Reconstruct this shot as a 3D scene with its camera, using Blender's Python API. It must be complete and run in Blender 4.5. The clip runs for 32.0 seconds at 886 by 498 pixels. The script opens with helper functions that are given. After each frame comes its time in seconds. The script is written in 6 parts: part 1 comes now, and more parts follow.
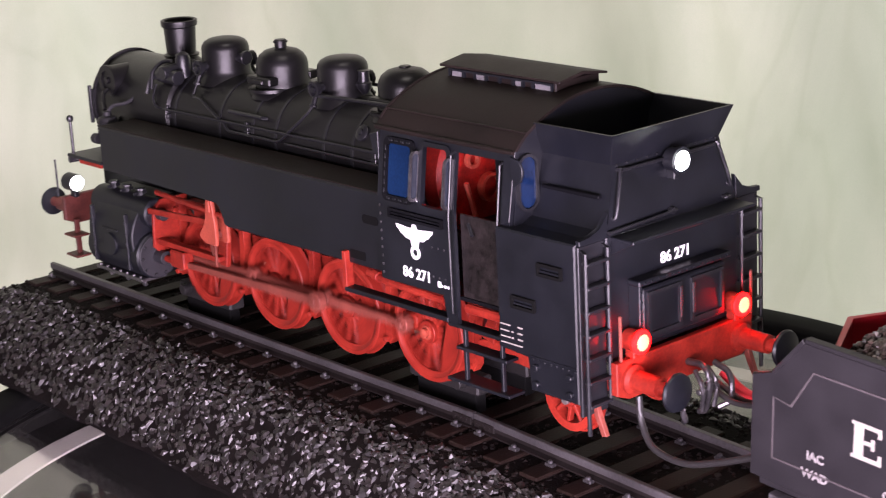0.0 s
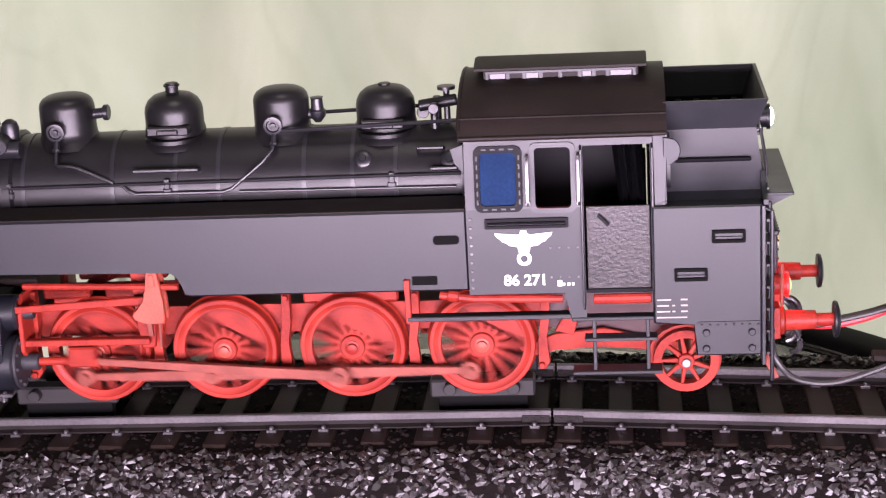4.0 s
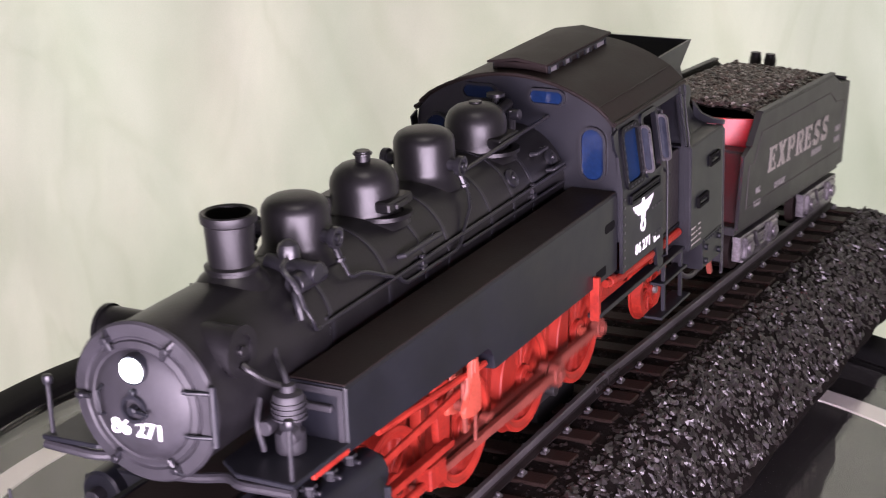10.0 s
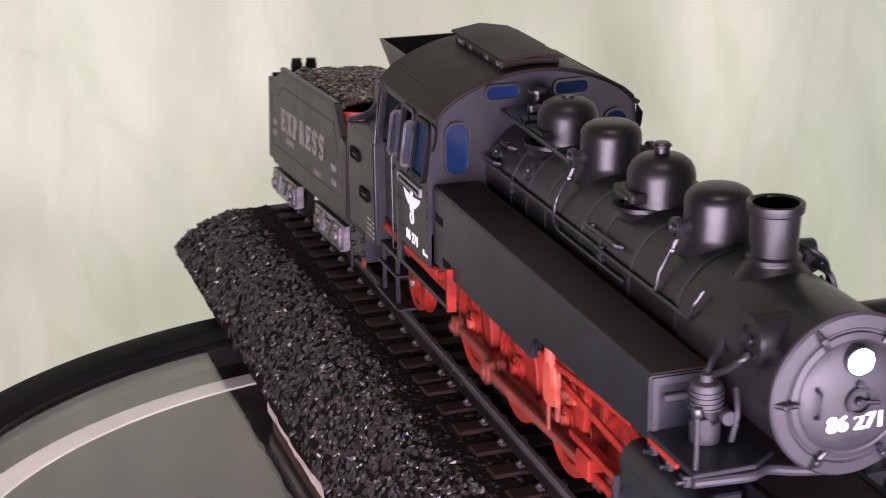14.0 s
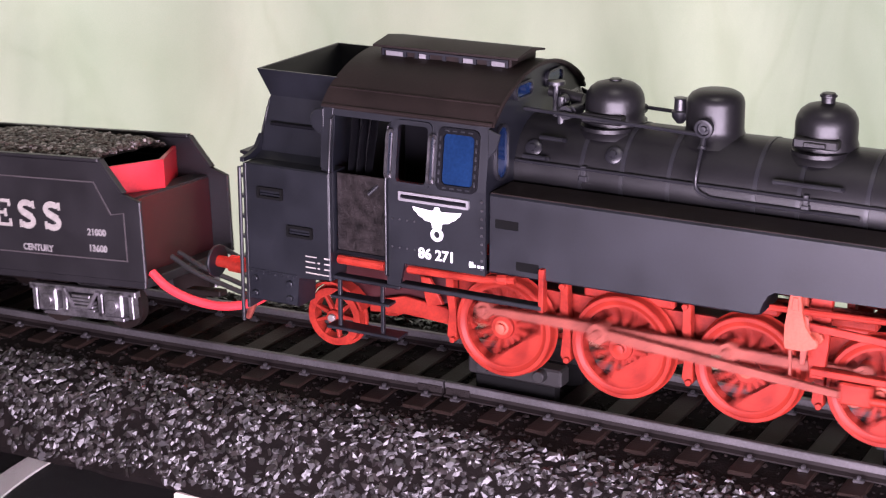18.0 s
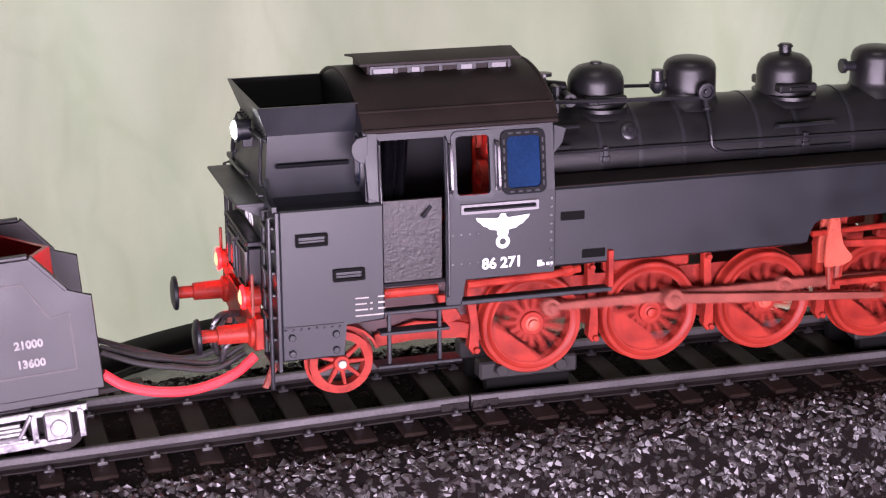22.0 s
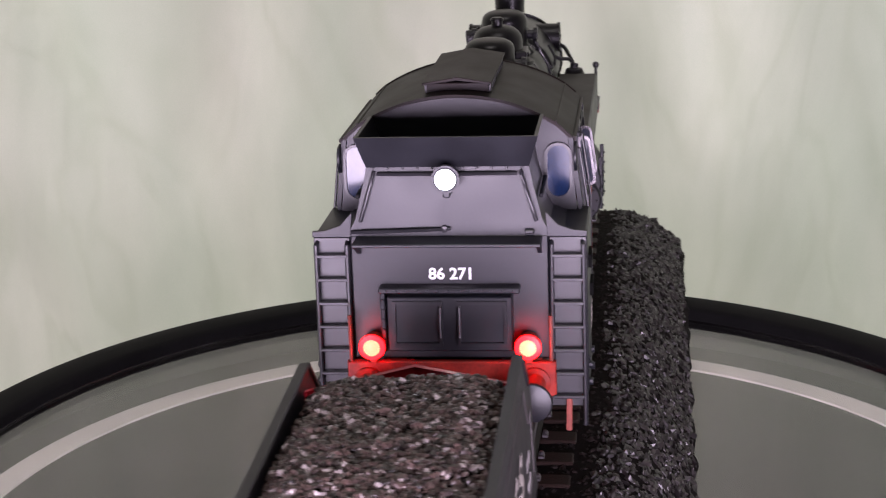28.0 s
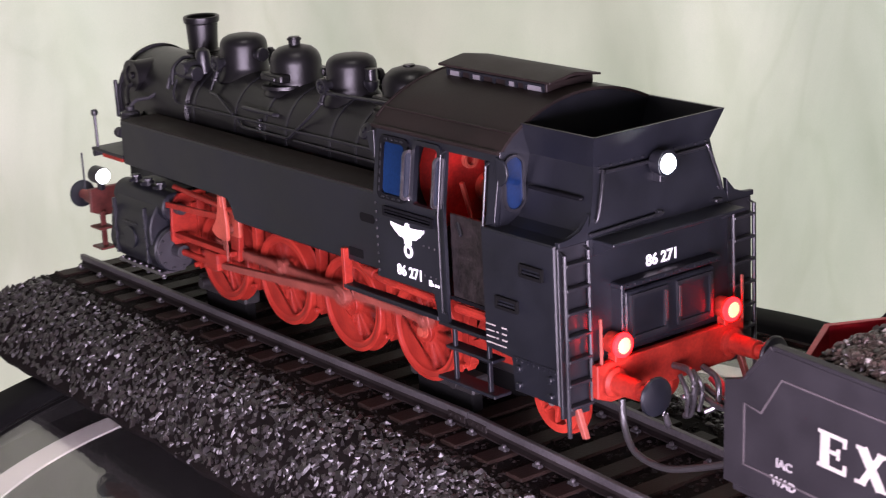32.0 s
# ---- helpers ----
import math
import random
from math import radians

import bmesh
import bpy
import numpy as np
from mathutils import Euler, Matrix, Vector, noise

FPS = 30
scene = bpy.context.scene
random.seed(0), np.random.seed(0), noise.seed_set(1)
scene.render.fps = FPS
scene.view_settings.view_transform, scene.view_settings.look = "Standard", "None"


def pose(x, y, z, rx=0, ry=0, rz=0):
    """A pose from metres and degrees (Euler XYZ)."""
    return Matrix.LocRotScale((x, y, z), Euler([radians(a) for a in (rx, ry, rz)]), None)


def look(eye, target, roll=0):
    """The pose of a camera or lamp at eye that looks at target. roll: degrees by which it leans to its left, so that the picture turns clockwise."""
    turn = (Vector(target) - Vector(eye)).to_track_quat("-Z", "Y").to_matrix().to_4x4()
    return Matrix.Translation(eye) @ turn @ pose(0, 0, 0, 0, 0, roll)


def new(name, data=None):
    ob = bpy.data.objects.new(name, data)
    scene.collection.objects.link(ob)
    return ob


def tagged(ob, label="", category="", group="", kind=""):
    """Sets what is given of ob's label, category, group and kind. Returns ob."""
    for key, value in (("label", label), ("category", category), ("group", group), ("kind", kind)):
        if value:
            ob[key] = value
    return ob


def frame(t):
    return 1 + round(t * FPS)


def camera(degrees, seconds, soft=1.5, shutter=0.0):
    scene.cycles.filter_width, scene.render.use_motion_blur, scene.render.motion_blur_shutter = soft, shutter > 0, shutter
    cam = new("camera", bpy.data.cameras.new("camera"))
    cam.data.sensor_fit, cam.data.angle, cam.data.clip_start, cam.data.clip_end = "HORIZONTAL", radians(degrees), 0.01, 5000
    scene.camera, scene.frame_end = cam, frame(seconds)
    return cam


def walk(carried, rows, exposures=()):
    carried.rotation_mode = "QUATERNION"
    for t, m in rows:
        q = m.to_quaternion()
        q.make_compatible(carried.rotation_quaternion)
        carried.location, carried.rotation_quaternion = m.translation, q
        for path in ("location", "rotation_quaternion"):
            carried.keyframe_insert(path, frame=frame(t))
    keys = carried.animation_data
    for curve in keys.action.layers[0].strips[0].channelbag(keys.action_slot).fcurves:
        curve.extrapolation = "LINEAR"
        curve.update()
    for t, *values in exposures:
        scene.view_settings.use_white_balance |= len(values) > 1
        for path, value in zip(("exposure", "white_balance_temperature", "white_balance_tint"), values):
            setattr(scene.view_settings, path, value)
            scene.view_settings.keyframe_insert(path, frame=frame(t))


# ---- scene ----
# A plastic model tank engine with a toy tender turns on a round glass table before a cloth; the camera stands still.
# Lengths of the models are written in millimetres in the engine's own space: x ahead, y to its left, z up from the wheel treads.
MM = 0.001
LEVEL = 0.62                       # height of the engine's wheel treads over the floor
SECONDS = 32.0

cam = camera(27.265, SECONDS, soft=1.2, shutter=0.6)
EYE = Vector((0.0, -0.6722, LEVEL + 0.2519))
AIM = EYE + Vector((-0.03291, 0.95593, -0.29175))
EXPOSURES = [(0, 0.22, 6500, 10), (3, 0.36, 6550, 11), (6, 0.15, 6450, 10), (7, 0.3, 6400, 10), (9, 0.35, 6350, 10), (10, 0.3, 6400, 10),
             (11.5, -0.12, 6500, 10), (13, -0.14, 6500, 10), (14, 0.15, 6450, 10), (16.5, 0.4, 6400, 10), (18, 0.42, 6300, 10), (20, 0.2, 6300, 10),
             (21, 0.12, 6350, 10), (22, 0.13, 6350, 11), (23, 0.33, 6400, 12), (24, 0.35, 6400, 11), (26.5, 0.1, 6300, 10), (28, -0.15, 6250, 11), (29, -0.13, 6250, 10),
             (30, 0.03, 6200, 9), (32, 0.22, 6250, 10)]
walk(cam, [(0, look(EYE, AIM, -1.664)), (SECONDS, look(EYE, AIM, -1.664))], EXPOSURES)

# ---- light: a wide soft lamp under the camera, a weak ceiling lamp, and daylight through the cloth ----
world = bpy.data.worlds.new("room_air")
scene.world = world
world.use_nodes = True
world.node_tree.nodes["Background"].inputs["Color"].default_value = (0.9, 0.95, 1.0, 1)
world.node_tree.nodes["Background"].inputs["Strength"].default_value = 0.01


def soft_lamp(name, place, target, size, watts, colour):
    data = bpy.data.lights.new(name, "AREA")
    data.shape, data.size, data.size_y = "RECTANGLE", size[0], size[1]
    data.energy, data.color = watts, colour
    ob = new(name, data)
    ob.matrix_world = look(place, target)
    return tagged(ob, "soft white lamp", "lamp")


soft_lamp("photo_lamp", (0.015, -0.58, LEVEL + 0.045), (0.0, 0, LEVEL + 0.04), (0.72, 0.18), 13.8, (1.0, 0.81, 1.03))
soft_lamp("ceiling_lamp", (0.05, -0.6, 2.36), (0.03, -0.3, 0.62), (0.5, 0.4), 7.0, (1.0, 0.90, 0.86))
soft_lamp("window_light", (0, 1.27, LEVEL + 0.1), (0, 0, LEVEL + 0.1), (2.6, 1.5), 31.5, (1.0, 0.965, 0.93))

# ---- materials ----


def surface(name, colour, rough=0.5, metal=0.0, vary=0.12, scale=60.0, fine=900.0, bump=0.0, tint=None, specular=0.5,
            island=0.0, pale=0.0):
    """A painted or moulded surface: colour patches at two scales, uneven gloss and fine relief."""
    m = bpy.data.materials.new(name)
    m.use_nodes = True
    n, link = m.node_tree.nodes, m.node_tree.links.new
    b = n["Principled BSDF"]
    b.inputs["Metallic"].default_value, b.inputs["Specular IOR Level"].default_value = metal, specular
    tc = n.new("ShaderNodeTexCoord")
    big, small = n.new("ShaderNodeTexNoise"), n.new("ShaderNodeTexNoise")
    big.inputs["Scale"].default_value, big.inputs["Detail"].default_value = scale, 5
    small.inputs["Scale"].default_value, small.inputs["Detail"].default_value = fine, 3
    for k in (big, small):
        link(tc.outputs["Object"], k.inputs["Vector"])
    ramp = n.new("ShaderNodeValToRGB")
    c = Vector(colour)
    t = Vector(tint) if tint else c * (1 + 2.2 * vary)
    ramp.color_ramp.elements[0].position, ramp.color_ramp.elements[1].position = 0.3, 0.72
    ramp.color_ramp.elements[0].color = (*(c * (1 - vary)), 1)
    ramp.color_ramp.elements[1].color = (*t, 1)
    mix = n.new("ShaderNodeMath")
    mix.operation = "MULTIPLY_ADD"
    mix.inputs[1].default_value = 0.35
    link(small.outputs["Fac"], mix.inputs[0])
    half = n.new("ShaderNodeMath")
    half.operation = "MULTIPLY"
    half.inputs[1].default_value = 0.65
    link(big.outputs["Fac"], half.inputs[0])
    link(half.outputs[0], mix.inputs[2])
    link(mix.outputs[0], ramp.inputs["Fac"])
    last = ramp.outputs["Color"]
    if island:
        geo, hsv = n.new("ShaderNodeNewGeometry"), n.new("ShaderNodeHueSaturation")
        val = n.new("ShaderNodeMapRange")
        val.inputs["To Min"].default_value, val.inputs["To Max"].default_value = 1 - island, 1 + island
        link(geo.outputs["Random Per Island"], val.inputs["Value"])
        if pale:                         # a share of much paler pieces: glints put into the colour
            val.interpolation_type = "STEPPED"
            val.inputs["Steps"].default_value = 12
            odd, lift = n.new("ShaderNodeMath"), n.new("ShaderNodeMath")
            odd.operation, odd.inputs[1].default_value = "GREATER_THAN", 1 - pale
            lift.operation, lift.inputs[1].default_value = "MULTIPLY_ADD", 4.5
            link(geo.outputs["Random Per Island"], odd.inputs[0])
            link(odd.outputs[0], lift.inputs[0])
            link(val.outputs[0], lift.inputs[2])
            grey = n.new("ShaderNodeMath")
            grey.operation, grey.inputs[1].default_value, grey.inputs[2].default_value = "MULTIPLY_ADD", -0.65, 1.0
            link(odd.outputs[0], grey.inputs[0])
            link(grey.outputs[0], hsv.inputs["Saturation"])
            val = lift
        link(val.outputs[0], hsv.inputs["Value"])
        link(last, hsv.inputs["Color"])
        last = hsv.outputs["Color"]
    link(last, b.inputs["Base Color"])
    rr = n.new("ShaderNodeMapRange")
    rr.inputs["To Min"].default_value, rr.inputs["To Max"].default_value = max(rough - 0.1, 0.03), min(rough + 0.12, 1)
    link(big.outputs["Fac"], rr.inputs["Value"])
    link(rr.outputs[0], b.inputs["Roughness"])
    if bump:
        bp = n.new("ShaderNodeBump")
        bp.inputs["Strength"].default_value, bp.inputs["Distance"].default_value = min(bump, 1), 0.0002 * max(bump, 1)
        link(small.outputs["Fac"], bp.inputs["Height"])
        link(bp.outputs[0], b.inputs["Normal"])
    return m


def glowing(name, colour, strength):
    m = bpy.data.materials.new(name)
    m.use_nodes = True
    b = m.node_tree.nodes["Principled BSDF"]
    b.inputs["Base Color"].default_value = (*(0.3 * Vector(colour)), 1)
    b.inputs["Emission Color"].default_value = (*colour, 1)
    b.inputs["Emission Strength"].default_value = strength
    return m


def clear(name, colour, rough=0.02, ior=1.5):
    m = bpy.data.materials.new(name)
    m.use_nodes = True
    b = m.node_tree.nodes["Principled BSDF"]
    b.inputs["Base Color"].default_value = (*colour, 1)
    b.inputs["Roughness"].default_value, b.inputs["IOR"].default_value = rough, ior
    b.inputs["Transmission Weight"].default_value = 1.0
    return m


BLACK = surface("matt_black_plastic", (0.0036, 0.0041, 0.0064), 0.43, bump=0.12, vary=0.3, specular=0.46)
BOILER = surface("satin_black_plastic", (0.0050, 0.0048, 0.0053), 0.37, bump=0.2, vary=0.3, specular=0.36)
TRIM = surface("dull_black_trim", (0.004, 0.004, 0.005), 0.45, vary=0.2, specular=0.08)
PIPE = surface("glossy_black_pipe", (0.009, 0.009, 0.011), 0.34, vary=0.2, specular=0.5)
DIM = surface("faint_lettering", (0.17, 0.16, 0.155), 0.6, vary=0.3, scale=400)
ROOF = surface("weathered_black_roof", (0.0105, 0.0076, 0.0070), 0.5, bump=0.3, vary=0.3, tint=(0.018, 0.0122, 0.0108), specular=0.14)
RED = surface("red_frame_plastic", (0.235, 0.0135, 0.0098), 0.48, bump=0.15, vary=0.5, scale=110, tint=(0.33, 0.028, 0.016), specular=0.22)
BRIGHT_ROD = surface("reddened_steel_rod", (0.15, 0.036, 0.026), 0.5, 0.1, vary=0.4, bump=0.2, specular=0.25)
CASTING = surface("pale_red_casting", (0.27, 0.046, 0.028), 0.5, vary=0.35, bump=0.2, specular=0.3)
STEEL = surface("bare_steel", (0.26, 0.235, 0.225), 0.5, 0.8, vary=0.25)
WORN = surface("worn_dark_metal", (0.10, 0.095, 0.10), 0.3, 0.8, vary=0.4, scale=200)
PALEGREY = surface("pale_grey_plate", (0.13, 0.125, 0.13), 0.5, vary=0.2)
HOLE = surface("deep_black_slot", (0.003, 0.003, 0.003), 0.9, vary=0.1, specular=0.1)
SILVER = surface("silver_painted_truck", (0.17, 0.16, 0.17), 0.36, 0.85, vary=0.6, scale=120, bump=0.4)
RAILSIDE = surface("blackened_rail", (0.010, 0.008, 0.0076), 0.5, vary=0.3, scale=40, specular=0.14)
RAIL = surface("dull_rail_metal", (0.075, 0.07, 0.072), 0.48, 0.6, vary=0.3, scale=40)
TIE = surface("dark_brown_plastic_sleeper", (0.013, 0.0088, 0.0074), 0.5, vary=0.35, scale=120, bump=0.6, tint=(0.026, 0.016, 0.013), specular=0.08)
WHITE = surface("white_lettering", (0.80, 0.80, 0.80), 0.6, vary=0.05)
GREYWHITE = surface("pale_grey_lettering", (0.27, 0.25, 0.225), 0.6, vary=0.15, scale=400)
TENDER = surface("dull_black_tender_plastic", (0.010, 0.009, 0.0105), 0.46, vary=0.2, bump=0.15, specular=0.43)
# the pale share gives the coal's sparkles as lighter colour
COALMAT = surface("glossy_coal", (0.042, 0.027, 0.023), 0.34, vary=0.5, scale=300, island=0.8, specular=0.6, pale=0.09)
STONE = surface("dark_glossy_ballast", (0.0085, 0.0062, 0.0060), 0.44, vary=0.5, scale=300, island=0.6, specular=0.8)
GRIT = surface("dull_brown_grit", (0.0065, 0.0043, 0.0037), 0.7, vary=0.5, scale=300, island=0.5, specular=0.15)
SOIL = surface("dark_ballast_bed", (0.0040, 0.0028, 0.0025), 0.9, vary=0.4, scale=150, bump=1.5, specular=0.1)
PLASTER = surface("white_plaster_edge", (0.40, 0.35, 0.30), 0.9, vary=0.15, scale=120, bump=1.0)
CLOTH = surface("pale_green_cloth", (0.62, 0.64, 0.58), 0.95, vary=0.06, scale=6.0, fine=1500.0, bump=0.3, tint=(0.72, 0.68, 0.67), specular=0.1)


def sheer(m, share):
    """Lets part of the light shine through a thin cloth."""
    n, link = m.node_tree.nodes, m.node_tree.links.new
    b, out = n["Principled BSDF"], n["Material Output"]
    tr, mix = n.new("ShaderNodeBsdfTranslucent"), n.new("ShaderNodeMixShader")
    link(b.inputs["Base Color"].links[0].from_socket, tr.inputs["Color"])
    mix.inputs[0].default_value = share
    link(b.outputs[0], mix.inputs[1])
    link(tr.outputs[0], mix.inputs[2])
    link(mix.outputs[0], out.inputs["Surface"])


def streak(m, dark, light, tilt, size, stretch):
    """Uneven dye in long soft slanting streaks, with the folds' light and shade put into the colour."""
    n, link = m.node_tree.nodes, m.node_tree.links.new
    b = n["Principled BSDF"]
    tc, mp = n.new("ShaderNodeTexCoord"), n.new("ShaderNodeMapping")
    mp.inputs["Rotation"].default_value = (0, radians(tilt), 0)
    mp.inputs["Scale"].default_value = (size, size, size / stretch)
    link(tc.outputs["Object"], mp.inputs["Vector"])
    for seed, low, high in ((0.0, dark, light), (7.0, (0.925, 1.0, 0.90), (1.05, 0.995, 0.95))):
        nz, ramp, mix = n.new("ShaderNodeTexNoise"), n.new("ShaderNodeValToRGB"), n.new("ShaderNodeMix")
        nz.noise_dimensions = "4D"
        nz.inputs["W"].default_value = seed
        nz.inputs["Scale"].default_value, nz.inputs["Detail"].default_value, nz.inputs["Distortion"].default_value = 1.0 if not seed else 0.3, 4, 0.5
        link(mp.outputs[0], nz.inputs["Vector"])
        ramp.color_ramp.elements[0].position, ramp.color_ramp.elements[1].position = 0.36, 0.64
        ramp.color_ramp.elements[0].color, ramp.color_ramp.elements[1].color = (*low, 1), (*high, 1)
        link(nz.outputs["Fac"], ramp.inputs["Fac"])
        mix.data_type, mix.blend_type = "RGBA", "MULTIPLY"
        mix.inputs["Factor"].default_value = 1.0
        link(b.inputs["Base Color"].links[0].from_socket, mix.inputs["A"])
        link(ramp.outputs["Color"], mix.inputs["B"])
        link(mix.outputs["Result"], b.inputs["Base Color"])


def creases(m, tilt, size, stretch, depth):
    """Thin wandering creases: lines in a stretched noise, pressed in; the colour darkens as denser, shaded cloth."""
    n, link = m.node_tree.nodes, m.node_tree.links.new
    b = n["Principled BSDF"]
    tc, mp, nz = n.new("ShaderNodeTexCoord"), n.new("ShaderNodeMapping"), n.new("ShaderNodeTexNoise")
    mp.inputs["Rotation"].default_value = (0, radians(tilt), 0)
    mp.inputs["Scale"].default_value = (size, size, size / stretch)
    nz.inputs["Scale"].default_value, nz.inputs["Detail"].default_value, nz.inputs["Distortion"].default_value = 1.0, 2.5, 0.9
    link(tc.outputs["Object"], mp.inputs["Vector"])
    link(mp.outputs[0], nz.inputs["Vector"])
    off, size_of, line, tone, bump = n.new("ShaderNodeMath"), n.new("ShaderNodeMath"), n.new("ShaderNodeMapRange"), n.new("ShaderNodeMix"), n.new("ShaderNodeBump")
    off.operation, off.inputs[1].default_value = "SUBTRACT", 0.5
    size_of.operation = "ABSOLUTE"
    line.inputs["From Max"].default_value, line.interpolation_type = 0.05, "SMOOTHSTEP"
    link(nz.outputs["Fac"], off.inputs[0])
    link(off.outputs[0], size_of.inputs[0])
    link(size_of.outputs[0], line.inputs["Value"])
    tone.data_type, tone.blend_type = "RGBA", "MULTIPLY"
    tone.inputs["B"].default_value = (0.955, 0.96, 0.945, 1)
    back = n.new("ShaderNodeMath")
    back.operation, back.inputs[0].default_value = "SUBTRACT", 1.0
    link(line.outputs[0], back.inputs[1])
    link(back.outputs[0], tone.inputs["Factor"])
    link(b.inputs["Base Color"].links[0].from_socket, tone.inputs["A"])
    link(tone.outputs["Result"], b.inputs["Base Color"])
    bump.inputs["Strength"].default_value, bump.inputs["Distance"].default_value = 0.7, depth
    link(nz.outputs["Fac"], bump.inputs["Height"])
    link(bump.outputs[0], b.inputs["Normal"])


# fold shading and dye tints are both painted into the cloth's colour
streak(CLOTH, (0.84, 0.855, 0.82), (1.08, 1.07, 1.05), 27, 9.0, 3.2)
creases(CLOTH, 24, 9.0, 2.6, 0.03)
sheer(CLOTH, 0.42)
RIM = surface("black_rubber_rim", (0.005, 0.005, 0.005), 0.6, vary=0.2, scale=30, specular=0.06)
RING = surface("white_metal_ring", (0.72, 0.71, 0.66), 0.5, vary=0.08, scale=30)
WOODEN = surface("brown_wooden_plinth", (0.030, 0.017, 0.010), 0.6, vary=0.4, scale=40, tint=(0.06, 0.033, 0.02), specular=0.2)
HOSE = surface("black_rubber_hose", (0.018, 0.017, 0.017), 0.4, vary=0.2)
REDHOSE = surface("red_cable_sleeve", (0.62, 0.035, 0.045), 0.35, vary=0.15)
INSIDE = surface("dark_cab_inside", (0.20, 0.012, 0.009), 0.45, vary=0.4, scale=150, bump=0.5, specular=0.2)
DOORMAT = surface("worn_brown_cab_door", (0.004, 0.0032, 0.0032), 0.36, vary=0.7, scale=240, bump=0.8, tint=(0.020, 0.015, 0.015), specular=0.4)
GREYMAT = surface("grey_roller_block", (0.013, 0.012, 0.012), 0.5, vary=0.2, specular=0.3)
REDPANEL = surface("red_tender_front", (0.40, 0.014, 0.024), 0.35, vary=0.2, specular=0.6)
# red of the front beam and steps, darkened in colour to show shade
BEAM = surface("shaded_dark_red", (0.075, 0.020, 0.016), 0.5, vary=0.35, scale=120, specular=0.3)
# one dark maroon: frame shade and tail lamp glow put into colour
MAROON = surface("maroon_shade_and_glow", (0.030, 0.005, 0.006), 0.4, vary=0.2)
SMOKE = surface("polished_black_door", (0.012, 0.0115, 0.014), 0.56, vary=0.3, scale=120, bump=0.2, specular=0.5)
LINING = surface("faded_lining", (0.045, 0.038, 0.039), 0.6, vary=0.2, scale=300)
DRUM = surface("black_table_body", (0.004, 0.004, 0.004), 0.85, vary=0.3)
WALLMAT = surface("plain_wall_paint", (0.36, 0.35, 0.32), 0.9, vary=0.05, scale=3)
FLOORMAT = surface("dark_floor", (0.035, 0.03, 0.027), 0.6, vary=0.3, scale=6)
BLUEGLASS = surface("blue_tinted_pane", (0.0050, 0.0145, 0.046), 0.3, vary=0.3, scale=30, specular=0.012, tint=(0.009, 0.028, 0.083))
GREYGLASS = surface("smoky_small_pane", (0.016, 0.019, 0.028), 0.12, vary=0.25, scale=80, specular=0.4, tint=(0.035, 0.04, 0.055))
NAVYGLASS = surface("navy_oval_pane", (0.004, 0.010, 0.034), 0.1, vary=0.3, scale=80, specular=0.4, tint=(0.008, 0.022, 0.07))
TABLEGLASS = clear("table_glass", (0.78, 0.765, 0.73), 0.02, 1.36)
WHITELIGHT = glowing("white_lamp_glow", (0.94, 0.95, 1.0), 45.0)
WEAKLIGHT = glowing("weak_white_glow", (1.0, 0.96, 1.0), 8.0)
REDLIGHT = glowing("red_lamp_glow", (1.0, 0.0007, 0.0007), 55.0)
REDCORE = glowing("pale_red_lamp_glow", (1.0, 0.57, 0.29), 1.4)
CABLIGHT = glowing("red_cab_glow", (1.0, 0.012, 0.008), 80.0)

# ---- mesh helpers: lengths in millimetres ----


def empty(name, label, category, group=""):
    return tagged(new(name), label, category, group)


def part(name, bm, material, parent, label="", smooth=35.0, at=None):
    """Links a bmesh, drawn in millimetres, as one mesh object under a thing or part."""
    bmesh.ops.recalc_face_normals(bm, faces=bm.faces)
    me = bpy.data.meshes.new(name)
    if at:
        bmesh.ops.translate(bm, verts=bm.verts, vec=-Vector(at))
    bmesh.ops.scale(bm, vec=(MM, MM, MM), verts=bm.verts)
    bm.to_mesh(me)
    bm.free()
    if smooth:
        me.shade_smooth()
        me.set_sharp_from_angle(angle=radians(smooth))
    me.materials.append(material)
    ob = new(name, me)
    if at:
        ob.location = Vector(at) * MM
    if parent:
        ob.parent = parent
        up = parent
        while up.parent:
            up = up.parent
        if parent is not up and not at:
            ob.location = -parent.location
        elif parent is not up:
            ob.location = Vector(at) * MM - parent.location
    if label:
        ob["label"] = label
    return ob


def shape():
    return bmesh.new()


def box(bm, x0, x1, y0, y1, z0, z1, bevel=0.4):
    r = bmesh.ops.create_cube(bm, size=1)
    vs = r["verts"]
    bmesh.ops.scale(bm, vec=(abs(x1 - x0), abs(y1 - y0), abs(z1 - z0)), verts=vs)
    bmesh.ops.translate(bm, vec=((x0 + x1) / 2, (y0 + y1) / 2, (z0 + z1) / 2), verts=vs)
    if bevel:
        es = list({e for v in vs for e in v.link_edges})
        b = min(bevel, 0.3 * min(abs(x1 - x0), abs(y1 - y0), abs(z1 - z0)))
        bmesh.ops.bevel(bm, geom=es, offset=b, segments=1, affect="EDGES")
    return bm


def axes_to(p0, p1):
    d = Vector(p1) - Vector(p0)
    return Matrix.Translation(p0) @ d.to_track_quat("Z", "Y").to_matrix().to_4x4(), d.length


